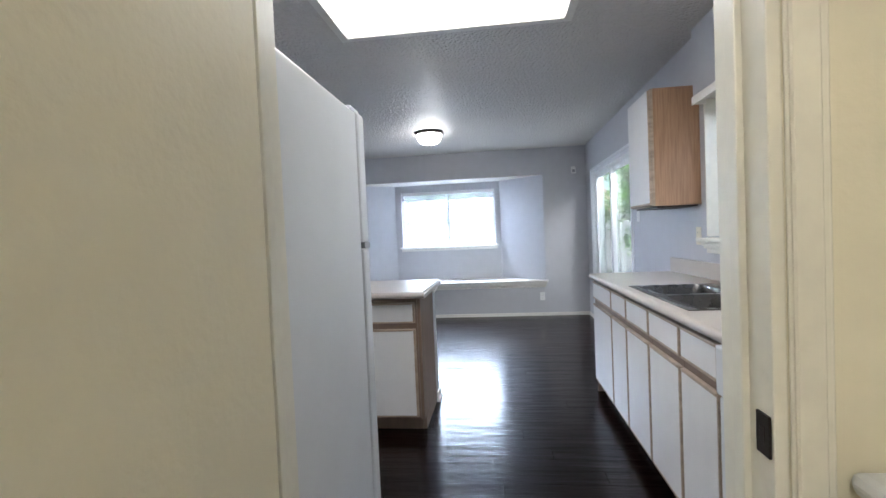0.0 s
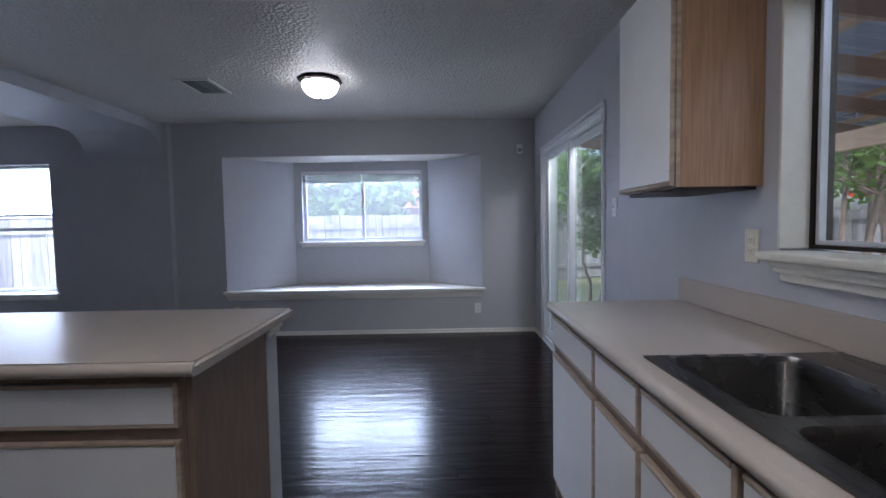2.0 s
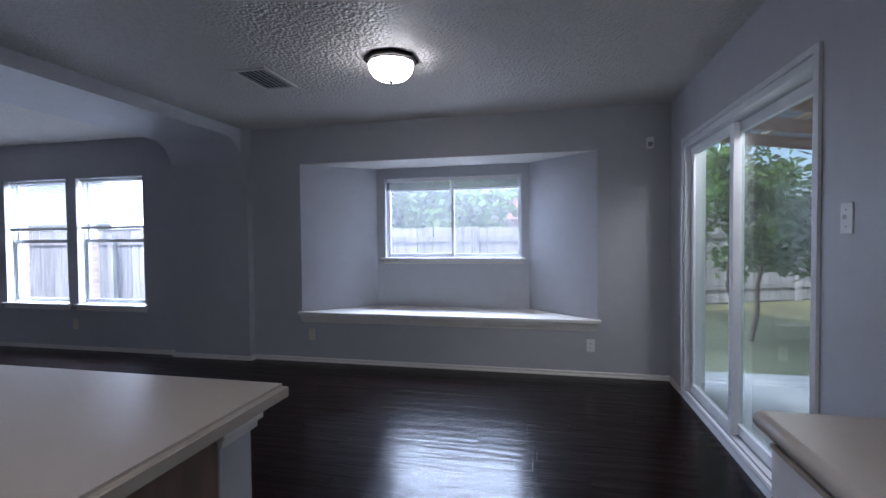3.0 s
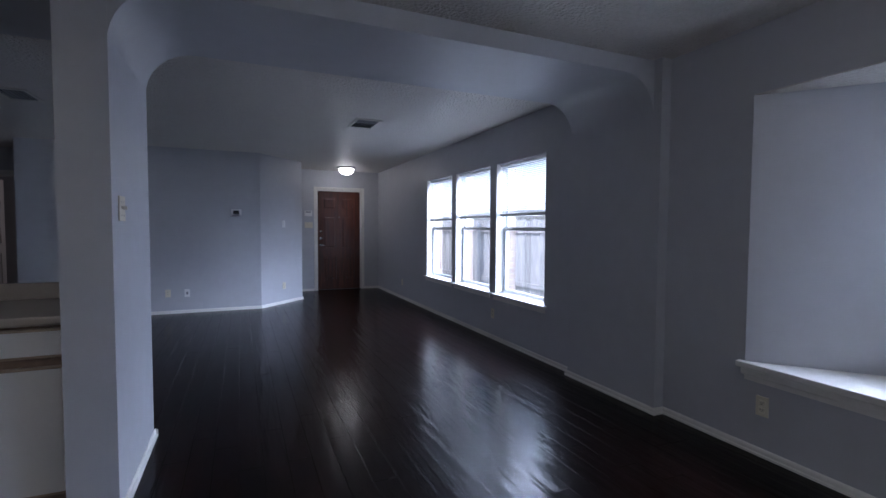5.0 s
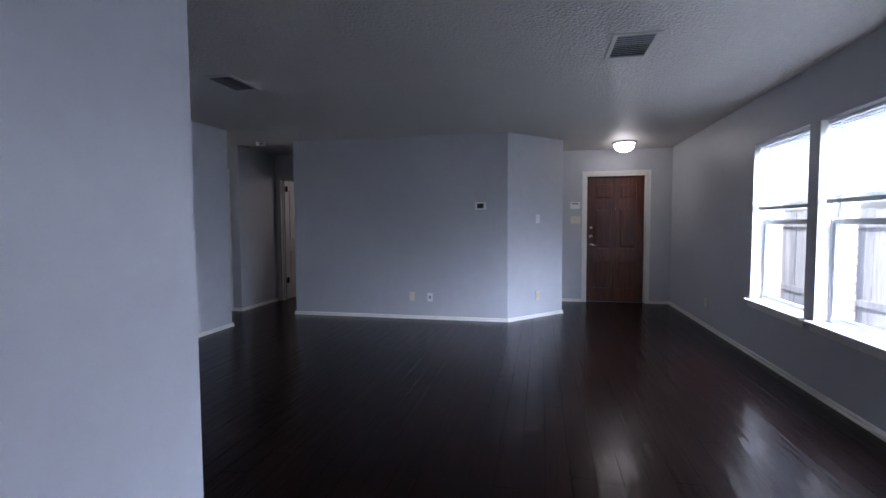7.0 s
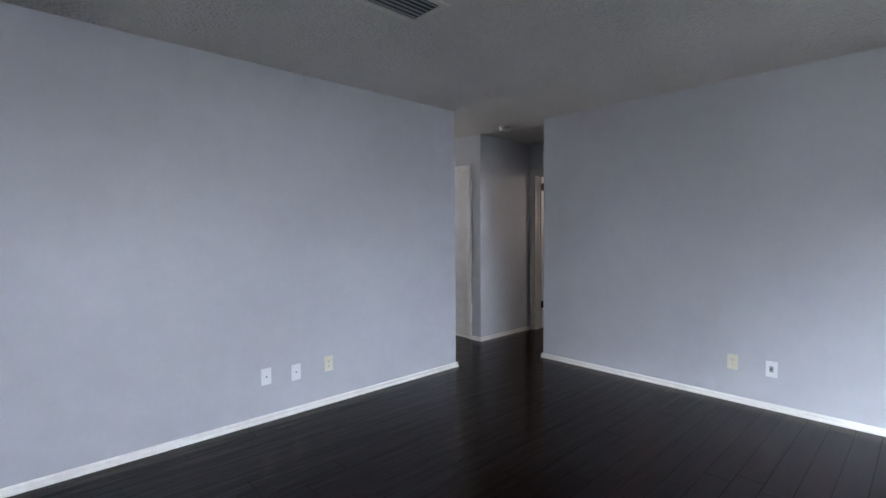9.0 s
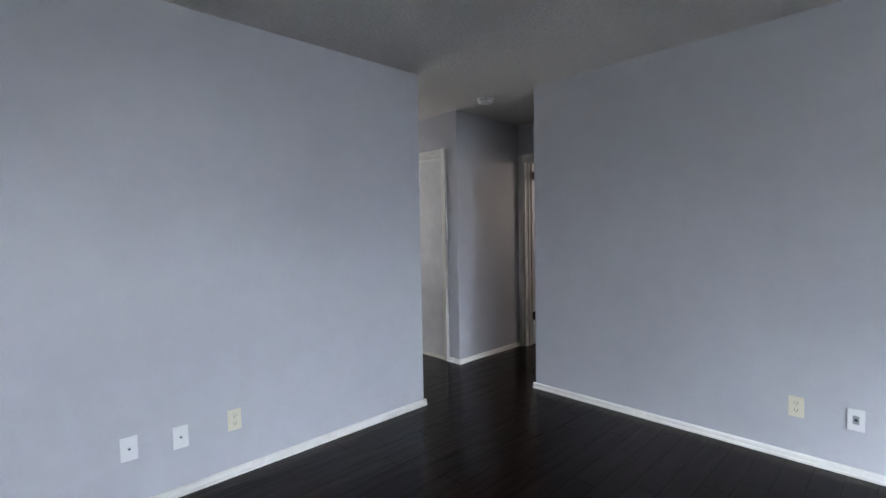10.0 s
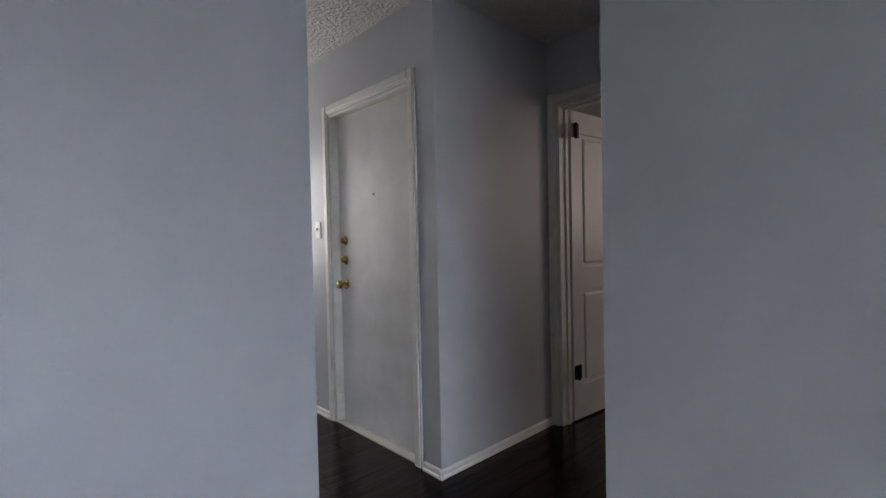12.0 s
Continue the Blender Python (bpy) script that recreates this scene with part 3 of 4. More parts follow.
blind_slat = finish("slat", boxes((-0.455, 0.455, -0.0005, 0.0005, -0.0115, 0.0115)), THIN_SLAT)
for k, (a, b) in enumerate(LIVING_WINDOWS):
    t = thing("window_living", "white framed single-hung window with fence view", "window", None, "living room windows", "structure")
    sash(t, "y", 6.095, a + 0.015, b - 0.015, 0.56, 1.31, 0.035, 0.03, ALU, HAZED_PANE, "lower_sash")
    sash(t, "y", 6.125, a + 0.015, b - 0.015, 1.27, 2.02, 0.03, 0.028, ALU, HAZED_PANE, "upper_sash")
    for bar in ((a, a + 0.014, 6.07, 6.15, 0.545, 2.03), (b - 0.014, b, 6.07, 6.15, 0.545, 2.03), (a + 0.014, b - 0.014, 6.07, 6.15, 2.022, 2.03)):
        part("window_frame", boxes(bar), VINYL, t)
    for bar in ((a, a + 0.005, 5.982, 6.069, 0.56, 2.029), (b - 0.005, b, 5.982, 6.069, 0.56, 2.029)):
        part("reveal", boxes(bar), TRIM, t)
    part("window_sill", boxes((a - 0.035, b + 0.035, 5.935, 6.08, 0.522, 0.545), bev=0.005), TRIM, t, "white painted sill")
    part("apron", boxes((a - 0.02, b + 0.02, 5.964, 5.979, 0.47, 0.521), bev=0.004), TRIM, t)
    bl = thing("window_blind", "white mini blind lowered half way in the window", "blind", pose((a + b) / 2, 6.035, 0, 0, 0, 0), "living room blinds")
    part("headrail", boxes((-0.46, 0.46, -0.014, 0.014, 1.998, 2.022), bev=0.002), SLAT, bl)
    low = (1.42, 1.44, 1.45)[k]
    z, n = 1.985, 0
    while z > low + 0.045:
        s = new("slat", blind_slat)
        s.parent = bl
        s.matrix_local = pose(0, 0, z, -50 if z > low + 0.09 else -70)
        z -= 0.0195
    tilt = 1.6 if k == 0 else 0.0
    for i in range(7):
        s = new("stacked_slat", blind_slat)
        s.parent = bl
        s.matrix_local = pose(0, 0, low + 0.012 + 0.0045 * i, 89, tilt * (i % 3 - 1), 0)
    part("bottom_rail", boxes((-0.455, 0.455, -0.013, 0.013, low - 0.018, low + 0.011), bev=0.003), SLAT, bl)
    for dx in (-0.33, 0.33):
        bm = bmesh.new()
        tube(bm, [(dx, -0.012, low), (dx, -0.012, 2.0)], 0.0012, 5)
        part("cord", bm, SLAT, bl)

t = thing("window_bay", "white sliding window in the bay", "window", None, "", "structure")
sash(t, "y", 6.62, -0.835, -0.07, 1.085, 1.945, 0.028, 0.025, VINYL, BAY_GLASS)
sash(t, "y", 6.645, -0.10, 0.655, 1.085, 1.945, 0.028, 0.025, VINYL, BAY_GLASS)
for bar in ((-0.849, -0.836, 6.6, 6.66, 1.07, 1.96), (0.656, 0.669, 6.6, 6.66, 1.07, 1.96), (-0.835, 0.655, 6.6, 6.66, 1.946, 1.96), (-0.835, 0.655, 6.6, 6.66, 1.07, 1.084)):
    part("window_frame", boxes(bar), VINYL, t)
part("window_sill", boxes((-0.89, 0.71, 6.505, 6.6, 1.045, 1.069), bev=0.004), TRIM, t)
part("apron", boxes((-0.87, 0.69, 6.535, 6.549, 1.0, 1.044), bev=0.003), TRIM, t)
for x0, x1 in ((-0.84, -0.1), (-0.085, 0.66)):
    bl = thing("window_blind", "mini blind drawn up to the window head, its backlit shade painted dark", "blind", pose((x0 + x1) / 2, 6.58, 0), "bay window blinds")
    h = (x1 - x0) / 2 - 0.005
    part("headrail", boxes((-h, h, -0.013, 0.013, 1.915, 1.953), bev=0.002), SLAT, bl)
    for i in range(14):
        # stacked slats take the dark colour in place of backlit shade
        part("slat", boxes((-h, h, -0.0115, 0.0115, 1.831 + i * 0.006, 1.8335 + i * 0.006)), BACKLIT_SLAT, bl, "slat painted dark for its backlit shade")
    part("bottom_rail", boxes((-h, h, -0.012, 0.012, 1.812, 1.828), bev=0.003), SLAT, bl)

t = thing("window_kitchen", "aluminium sliding window over the sink", "window", None, "", "structure")
sash(t, "x", 2.105, 1.32, 2.085, 1.185, 2.005, 0.013, 0.025, ALU, KITCHEN_GLASS)
sash(t, "x", 2.13, 0.545, 1.35, 1.185, 2.005, 0.016, 0.025, ALU, KITCHEN_GLASS)
for z in (1.33, 1.83):
    part("latch", boxes((2.062, 2.084, 1.325, 1.352, z - 0.04, z + 0.04), bev=0.006), VINYL, t)
part("meeting_stile", boxes((2.085, 2.118, 1.322, 1.355, 1.185, 2.005), bev=0.003), ALU, t)
for bar in ((2.085, 2.15, 2.086, 2.1, 1.172, 2.02), (2.085, 2.15, 0.53, 0.544, 1.172, 2.02), (2.085, 2.15, 0.544, 2.086, 2.006, 2.02), (2.085, 2.15, 0.544, 2.086, 1.172, 1.184)):
    part("window_frame", boxes(bar), BRONZE, t)
for bar in ((1.99, 2.15, 2.1005, 2.112, 1.172, 2.02), (1.99, 2.15, 0.518, 0.5295, 1.172, 2.02), (1.99, 2.15, 0.5295, 2.1005, 2.0205, 2.032)):
    part("reveal", boxes(bar, bev=0.003), CREAM_TRIM, t, "cream painted window reveal")
part("window_sill", boxes((1.925, 2.085, 0.45, 2.12, 1.138, 1.166), bev=0.008), CREAM_TRIM, t, "cream painted moulded sill")
part("apron", boxes((1.972, 1.999, 0.5, 2.075, 1.072, 1.137), (1.957, 1.999, 0.49, 2.085, 1.1, 1.137), (1.945, 1.999, 0.48, 2.095, 1.118, 1.137), bev=0.005), CREAM_TRIM, t)
part("head_rail", boxes((1.913, 1.985, 0.32, 2.058, 2.006, 2.02), (1.9, 1.912, 0.32, 2.058, 1.972, 2.022), (1.913, 1.985, 2.05, 2.058, 1.976, 2.005), bev=0.003), TRIM, t, "white valance rail above the window")
part("valance_panel", boxes((1.942, 1.999, 0.2, 2.14, 2.034, H - 0.002), bev=0.003), GREY_PAINT, t)

t = thing("door_patio", "white framed sliding glass patio door", "door", None, "", "structure")
sash(t, "x", 2.06, 4.72, 5.57, 0.06, 1.98, 0.06, 0.035, VINYL, TINTED, "far_panel")
sash(t, "x", 2.1, 3.77, 4.81, 0.06, 1.98, 0.06, 0.035, VINYL, TINTED, "near_panel")
for bar in ((2.0, 2.15, 3.741, 3.765, 0.0, 2.03), (2.0, 2.15, 5.575, 5.599, 0.0, 2.03), (2.0, 2.15, 3.765, 5.575, 1.99, 2.03), (1.985, 2.15, 3.765, 5.575, -0.02, 0.045)):
    part("door_frame", boxes(bar), VINYL, t)
for bar in ((2.03, 2.035, 3.77, 5.57, 0.046, 0.056), (2.08, 2.085, 3.77, 5.57, 0.046, 0.056), (1.985, 2.005, 3.77, 5.57, 0.046, 0.052)):
    part("track", boxes(bar), PLASTIC_GREY, t)
part("pull_handle", boxes((2.04, 2.07, 3.785, 3.805, 0.95, 1.15), bev=0.005), PLASTIC_GREY, t)
part("inner_casing", boxes((1.985, 1.999, 5.601, 5.64, 0.0, 2.06), (1.985, 1.999, 3.70, 3.739, 0.0, 2.06), (1.985, 1.999, 3.739, 5.601, 2.031, 2.06)), VINYL, t)

# ---- kitchen ----


def base_cabinet(label, w, m, group, g=0.012, drop=0.0):
    """Front along local x 0..w, facing -y; depth towards +y; z from the floor; g: the stile shown beside the fronts."""
    t = thing("base_cabinet", label, "cabinet", m, group)
    part("body", boxes((0.002, w - 0.002, 0.022, 0.56, 0.09, 0.71)), TAUPE, t)
    part("top_rail", boxes((0.002, w - 0.002, 0.022, 0.045, 0.711, 0.866)), TAUPE, t)
    part("toe_kick", boxes((0.002, w - 0.002, 0.085, 0.10, 0.0, 0.089)), TAUPE, t)
    for nm, z0, z1 in (("drawer", 0.722 - drop, 0.853 - drop), ("door", 0.105, 0.685 - drop)):
        d = part(nm, boxes((g, w - g - 0.008, 0.004, 0.02, z0 + 0.012, z1 - 0.014), bev=0.002), LAMINATE, t, "white laminate front")
        part("top_pull", boxes((g, w - g - 0.008, 0.0, 0.021, z1 - 0.0135, z1), bev=0.004), OAK_PULL, d, "pale oak finger pull edge")
        part("bottom_edge", boxes((g, w - g - 0.008, 0.003, 0.021, z0, z0 + 0.0115), bev=0.003), OAK_PULL, d)
        part("side_edge", boxes((w - g - 0.0075, w - g + 0.007, 0.002, 0.021, z0 + 0.0005, z1 - 0.0005), bev=0.003), OAK_PULL, d)
    return t


ys = (2.695, 2.122, 1.772, 1.378, 0.99, 0.655)
for y1, y0 in zip(ys, ys[1:]):
    base_cabinet("white laminate base cabinet with oak finger pulls under the counter", y1 - y0, pose(1.40, y1, 0, 0, 0, -90), "sink counter base cabinets")
part("end_panel", boxes((-0.018, 0.0, 0.022, 0.56, 0.0, 0.866)), TAUPE, bpy.data.objects["base_cabinet"])

dw = thing("dishwasher", "white built-in dishwasher under the counter", "dishwasher", pose(1.395, 0.64, 0, 0, 0, -90))
part("body", boxes((0.005, 0.6, 0.03, 0.56, 0.08, 0.866)), APPLIANCE, dw)
part("door", boxes((0.005, 0.6, 0.0, 0.029, 0.11, 0.69), bev=0.006), APPLIANCE, dw)
cp = part("control_panel", boxes((0.005, 0.6, -0.012, 0.029, 0.70, 0.862), bev=0.01), APPLIANCE, dw)
part("vent_slot", boxes((0.1, 0.27, -0.0135, -0.0125, 0.822, 0.832)), BLACK, cp)
for i in range(5):
    part("button", boxes((0.14 + i * 0.026, 0.158 + i * 0.026, -0.0145, -0.0125, 0.772, 0.784), bev=0.001), PLASTIC_GREY, cp)
part("toe_panel", boxes((0.01, 0.595, 0.06, 0.08, 0.0, 0.078)), PLASTIC_GREY, dw)

SINK = (1.44, 1.965, 0.985, 1.83)
ct = thing("countertop", "beige laminate countertop with rounded front edge along the wall", "countertop", None)
sx0, sx1, sy0, sy1 = SINK[0] + 0.02, SINK[1] - 0.02, SINK[2] + 0.02, SINK[3] - 0.02
bm = cells([1.40, sx0, sx1, 1.998], [-0.098, sy0, sy1, 2.715], [0.868, 0.908], lambda x, y, z: sx0 < x < sx1 and sy0 < y < sy1)
part("slab", bm, TOP, ct)
bm = bmesh.new()
loft(bm, [[(1.40 - 0.02 * math.sin(radians(a)), y, 0.888 - 0.02 * math.cos(radians(a))) for a in range(0, 181, 20)] for y in (-0.098, 2.715)])
part("front_edge", bm, TOP, ct, "", True)
part("backsplash", boxes((1.978, 1.998, -0.098, 2.71, 0.909, 1.012), bev=0.005), TOP, ct)


def sink():
    t = thing("kitchen_sink", "double bowl stainless steel sink set into the counter", "sink", pose(0, 0, 0.909))
    x0, x1, y0, y1 = SINK
    bowls = ((1.655, 1.205, 0.165, 0.19), (1.655, 1.62, 0.165, 0.185))
    cuts = [(cx - hx, cx + hx, cy - hy, cy + hy) for cx, cy, hx, hy in bowls]
    bm = cells([x0, x1, *cuts[0][:2]], [y0, y1, *cuts[0][2:], *cuts[1][2:]], [0, 0.005],
               lambda x, y, z: any(c[0] < x < c[1] and c[2] < y < c[3] for c in cuts))
    part("rim", bm, STEEL, t)
    for cx, cy, hx, hy in bowls:
        bm = bmesh.new()
        loft(bm, [rounded(cx, cy, hx + 0.004, hy + 0.004, 0.012, 0.0055), rounded(cx, cy, hx, hy, 0.05, 0.0055), rounded(cx, cy, hx - 0.006, hy - 0.006, 0.05, -0.008),
                  rounded(cx, cy, hx - 0.012, hy - 0.012, 0.05, -0.14), rounded(cx, cy, hx - 0.035, hy - 0.035, 0.04, -0.17)], (False, True))
        b = part("bowl", bm, STEEL, t, "", True)
        bm = bmesh.new()
        lathe(bm, [(0.045, -0.1695), (0.045, -0.167), (0.035, -0.168), (0.01, -0.169)], 20, "z", (cx, cy, 0))
        part("drain", bm, CHROME, b, "", True)


sink()
fc = thing("kitchen_faucet", "dark brushed nickel pull-out faucet behind the sink", "faucet", pose(1.92, 1.43, 0.915))
bm = bmesh.new()
loft(bm, [rounded(0, 0, 0.03, 0.125, 0.029, 0), rounded(0, 0, 0.03, 0.125, 0.029, 0.006), rounded(0, 0, 0.024, 0.118, 0.023, 0.011)])
part("deck_plate", bm, NICKEL, fc, "", True)
bm = bmesh.new()
tube(bm, [(0, 0, 0.008), (0, 0, 0.05), (-0.005, 0, 0.12), (-0.015, 0, 0.165), (-0.03, 0, 0.19)], [0.034, 0.027, 0.026, 0.027, 0.026], 18)
part("body", bm, NICKEL, fc, "", True)
bm = bmesh.new()
tube(bm, [(-0.008, 0, 0.145), (-0.03, 0, 0.182), (-0.062, 0, 0.198), (-0.095, 0, 0.19), (-0.12, 0, 0.165), (-0.126, 0, 0.145)], [0.022, 0.02, 0.019, 0.021, 0.024, 0.022], 18)
part("spout", bm, NICKEL, fc, "", True)
bm = bmesh.new()
tube(bm, [(-0.015, 0, 0.185), (-0.005, 0, 0.225), (-0.025, 0.0, 0.25), (-0.065, 0.0, 0.266), (-0.105, 0.0, 0.272)], [0.024, 0.02, 0.014, 0.009, 0.006], 14)
part("lever", bm, NICKEL, fc, "", True)

uc = thing("wall_cabinet", "oak wall cabinet with white laminate door", "cabinet", pose(1.70, 2.65, 1.38, 0, 0, -90))
part("body", boxes((0.0, 0.46, 0.018, 0.298, 0.0, 0.752), bev=0.001), OAK, uc)
part("face_frame", boxes((0.001, 0.459, 0.003, 0.0175, 0.0, 0.75)), OAK_PULL, uc)
d = part("door", boxes((0.008, 0.447, -0.014, 0.0, 0.022, 0.742), bev=0.002), LAMINATE, uc, "white laminate door")
part("bottom_pull", boxes((0.008, 0.447, -0.016, 0.001, 0.004, 0.0215), bev=0.005), OAK_PULL, d)
part("side_edge", boxes((0.4475, 0.456, -0.014, 0.001, 0.004, 0.742), bev=0.002), OAK_PULL, d)
# thin dark sheet over most of the cabinet's underside
part("light_rail", boxes((0.01, 0.45, 0.03, 0.28, -0.012, -0.001)), BRONZE, uc)

# island
for x0, x1 in ((-1.1, -0.46), (-0.46, 0.175)):
    base_cabinet("white laminate island cabinet with oak finger pulls", x1 - x0, pose(x0, 1.905, 0), "island base cabinets", 0.02, 0.016)
il = thing("kitchen_island", "kitchen island with beige top, taupe ends and grey back", "island", pose(0, 0, 0))
part("end_panel", boxes((0.176, 0.196, 1.925, 2.47, 0.09, 0.866), (0.176, 0.196, 1.99, 2.47, 0.0, 0.089), bev=0.001), TAUPE, il)
part("west_panel", boxes((-1.12, -1.101, 1.925, 2.47, 0.0, 0.866)), TAUPE, il)
part("back_wall", boxes((-1.12, 0.176, 2.471, 2.585, 0.0, 0.866), (0.1765, 0.2, 2.471, 2.585, 0.0, 0.866)), GREY_PAINT, il)
part("crown_trim", boxes((0.2, 0.212, 2.465, 2.60, 0.825, 0.866), (-1.12, 0.212, 2.586, 2.6, 0.825, 0.866), (0.212, 0.222, 2.46, 2.61, 0.845, 0.866), bev=0.003), TRIM, il)
part("base_trim", boxes((0.2, 0.213, 2.465, 2.60, 0.0, 0.075), (-1.12, 0.213, 2.586, 2.6, 0.0, 0.075), (0.213, 0.224, 2.46, 2.611, 0.0, 0.02), (-1.12, 0.224, 2.6, 2.611, 0.0, 0.02), bev=0.004), TRIM, il)
bm = bmesh.new()
prism(bm, [(-1.17, 1.87), (0.236, 1.87), (0.236, 2.705), (-1.17, 2.705)], 0.868, 0.906)
bmesh.ops.bevel(bm, geom=[e for e in bm.edges if abs(e.verts[0].co.z - e.verts[1].co.z) < 1e-4 and min(v.co.z for v in e.verts) > 0.9], offset=0.012, segments=3, affect="EDGES")
it = part("island_top", bm, TOP, il, "beige laminate island top with rounded edge", True)
bm = bmesh.new()
loft(bm, [[(x, 1.87 - 0.019 * math.sin(radians(a)), 0.887 - 0.019 * math.cos(radians(a))) for a in range(0, 181, 20)] for x in (-1.17, 0.236)])
part("front_edge", bm, TOP, it, "", True)

# pass-through counter
for y0, y1 in ((1.96, 2.565), (1.36, 1.95), (0.76, 1.35)):
    base_cabinet("white laminate pass-through cabinet with oak finger pulls", y1 - y0, pose(-2.335, y0, 0, 0, 0, 90), "pass-through base cabinets")
pt = thing("pass_through_top", "beige laminate counter with low splash in the pass-through", "countertop", None)
part("slab", boxes((-2.945, -2.315, 0.752, 2.576, 0.868, 0.908), bev=0.008), TOP, pt)
part("backsplash", boxes((-2.948, -2.925, 0.752, 2.53, 0.909, 0.995), bev=0.003), TOP, pt)
part("side_splash", boxes((-2.948, -2.35, 2.555, 2.576, 0.909, 0.995), bev=0.003), TOP, pt)

fr = thing("refrigerator", "white top-freezer refrigerator with textured side", "refrigerator", pose(0, 0, 0))
part("body", boxes((-0.56, 0.2, -0.06, 0.715, 0.03, 1.715), bev=0.008), APPLIANCE, fr)
part("gasket", boxes((-0.55, 0.19, 0.716, 0.735, 0.06, 1.71)), PLASTIC_GREY, fr)
for nm, z0, z1 in (("freezer_door", 1.24, 1.725), ("fridge_door", 0.08, 1.215)):
    d = part(nm, boxes((-0.56, 0.202, 0.736, 0.815, z0, z1), bev=0.012), APPLIANCE, fr)
    part("handle", boxes((0.13, 0.165, 0.816, 0.85, z0 + 0.06, min(z1 - 0.04, z0 + 0.45)), bev=0.012), APPLIANCE, d)
part("hinge_bracket", boxes((0.12, 0.203, 0.75, 0.82, 1.216, 1.239)), PLASTIC_GREY, fr)
part("hinge_cap", boxes((0.1, 0.19, 0.69, 0.79, 1.7255, 1.738), bev=0.003), APPLIANCE, fr)
for x in (-0.5, 0.14):
    for y in (0.0, 0.66):
        part("foot", boxes((x - 0.02, x + 0.02, y - 0.02, y + 0.02, 0.0, 0.03)), BLACK, fr)

ws = thing("washing_machine", "white washing machine beside the doorway", "washing machine", pose(0, 0, 0))
part("cabinet", boxes((1.185, 1.87, -0.97, -0.27, 0.02, 0.874), bev=0.012), APPLIANCE, ws)
part("lid_top", boxes((1.165, 1.875, -0.975, -0.262, 0.875, 0.908), bev=0.014), APPLIANCE, ws)
for x in (1.26, 1.85):
    for y in (-0.92, -0.35):
        part("foot", boxes((x - 0.02, x + 0.02, y - 0.02, y + 0.02, 0.0, 0.02)), BLACK, ws)

# ---- lamps ----


def ceiling_lamp(label, base_mat, m, r):
    t = thing("ceiling_light", label, "ceiling light", m, "dome ceiling lights")
    bm = bmesh.new()
    lathe(bm, [(r * 1.12, 0), (r * 1.16, -0.012), (r * 1.1, -0.026), (r * 1.02, -0.03), (r * 0.98, -0.038)], 8 if base_mat is BRONZE else 32)
    part("base", bm, base_mat, t)
    bm = bmesh.new()
    lathe(bm, [(r * 0.94, -0.036)] + [(r * 0.94 * math.cos(radians(a)) ** 0.8, -0.036 - 0.11 * math.sin(radians(a))) for a in range(10, 90, 10)] + [(0.006, -0.146)], 32)
    part("glass_dome", bm, DOME, t, "lit frosted glass dome", True)
    bm = bmesh.new()
    lathe(bm, [(0.012, -0.143), (0.013, -0.151), (0.008, -0.159), (0.003, -0.165)], 12)
    part("finial", bm, base_mat, t, "", True)


ceiling_lamp("lit dome ceiling light with dark bronze octagonal base", BRONZE, pose(-0.05, 4.46, H - 0.002, 0, 0, 22.5), 0.155)
ceiling_lamp("lit dome ceiling light with satin metal base in the entry", CHROME, pose(-8.82, 5.15, H - 0.002), 0.15)
lp = thing("ceiling_panel_light", "large lit fluorescent ceiling panel in the kitchen", "ceiling light", pose(0, 0, 0))
part("diffuser", boxes((-0.13, 1.115, 0.49, 1.74, H - 0.012, H - 0.004)), PANEL_LIT, lp)
part("frame", boxes((-0.18, -0.131, 0.44, 1.79, H - 0.03, H - 0.001), (1.116, 1.165, 0.44, 1.79, H - 0.03, H - 0.001), (-0.131, 1.116, 0.44, 0.489, H - 0.03, H - 0.001),
                    (-0.131, 1.116, 1.741, 1.79, H - 0.03, H - 0.001), bev=0.006), TRIM, lp)

# ---- small fixtures ----


def vent(label, cx, cy, lx, ly, along):
    t = thing("ceiling_vent", label, "vent", pose(cx, cy, H), "ceiling vents")
    hx, hy = lx / 2, ly / 2
    part("frame", boxes((-hx, hx, -hy, -hy + 0.03, -0.012, -0.001), (-hx, hx, hy - 0.03, hy, -0.012, -0.001), (-hx, -hx + 0.03, -hy + 0.03, hy - 0.03, -0.012, -0.001),
                        (hx - 0.03, hx, -hy + 0.03, hy - 0.03, -0.012, -0.001), bev=0.002), VENT_PAINT, t)
    # flat black sheet in place of the shaded hollow behind the louvres
    part("duct", boxes((-hx + 0.02, hx - 0.02, -hy + 0.02, hy - 0.02, -0.003, -0.0015)), BLACK, t)
    span = (ly if along == "x" else lx) - 0.07
    n = int(span / 0.032)
    sl = finish("louvre", boxes((-hx + 0.031, hx - 0.031, -0.006, 0.006, -0.0008, 0.0008)) if along == "x" else boxes((-0.006, 0.006, -hy + 0.031, hy - 0.031, -0.0008, 0.0008)), PLASTIC_GREY)
    for i in range(n):
        o = -span / 2 + span * (i + 0.5) / n
        s = new("louvre", sl)
        s.parent = t
        s.matrix_local = pose(0, o, -0.007, 12 if i < n / 2 else -12) if along == "x" else pose(o, 0, -0.007, 0, 12 if i < n / 2 else -12, 0)


vent("painted metal ceiling vent in the dining area", -1.06, 4.6, 0.28, 0.43, "y")
vent("painted metal ceiling vent in the living room", -4.98, 4.56, 0.45, 0.29, "y")
vent("painted metal ceiling vent near the pass-through", -5.12, 1.48, 0.42, 0.27, "x")


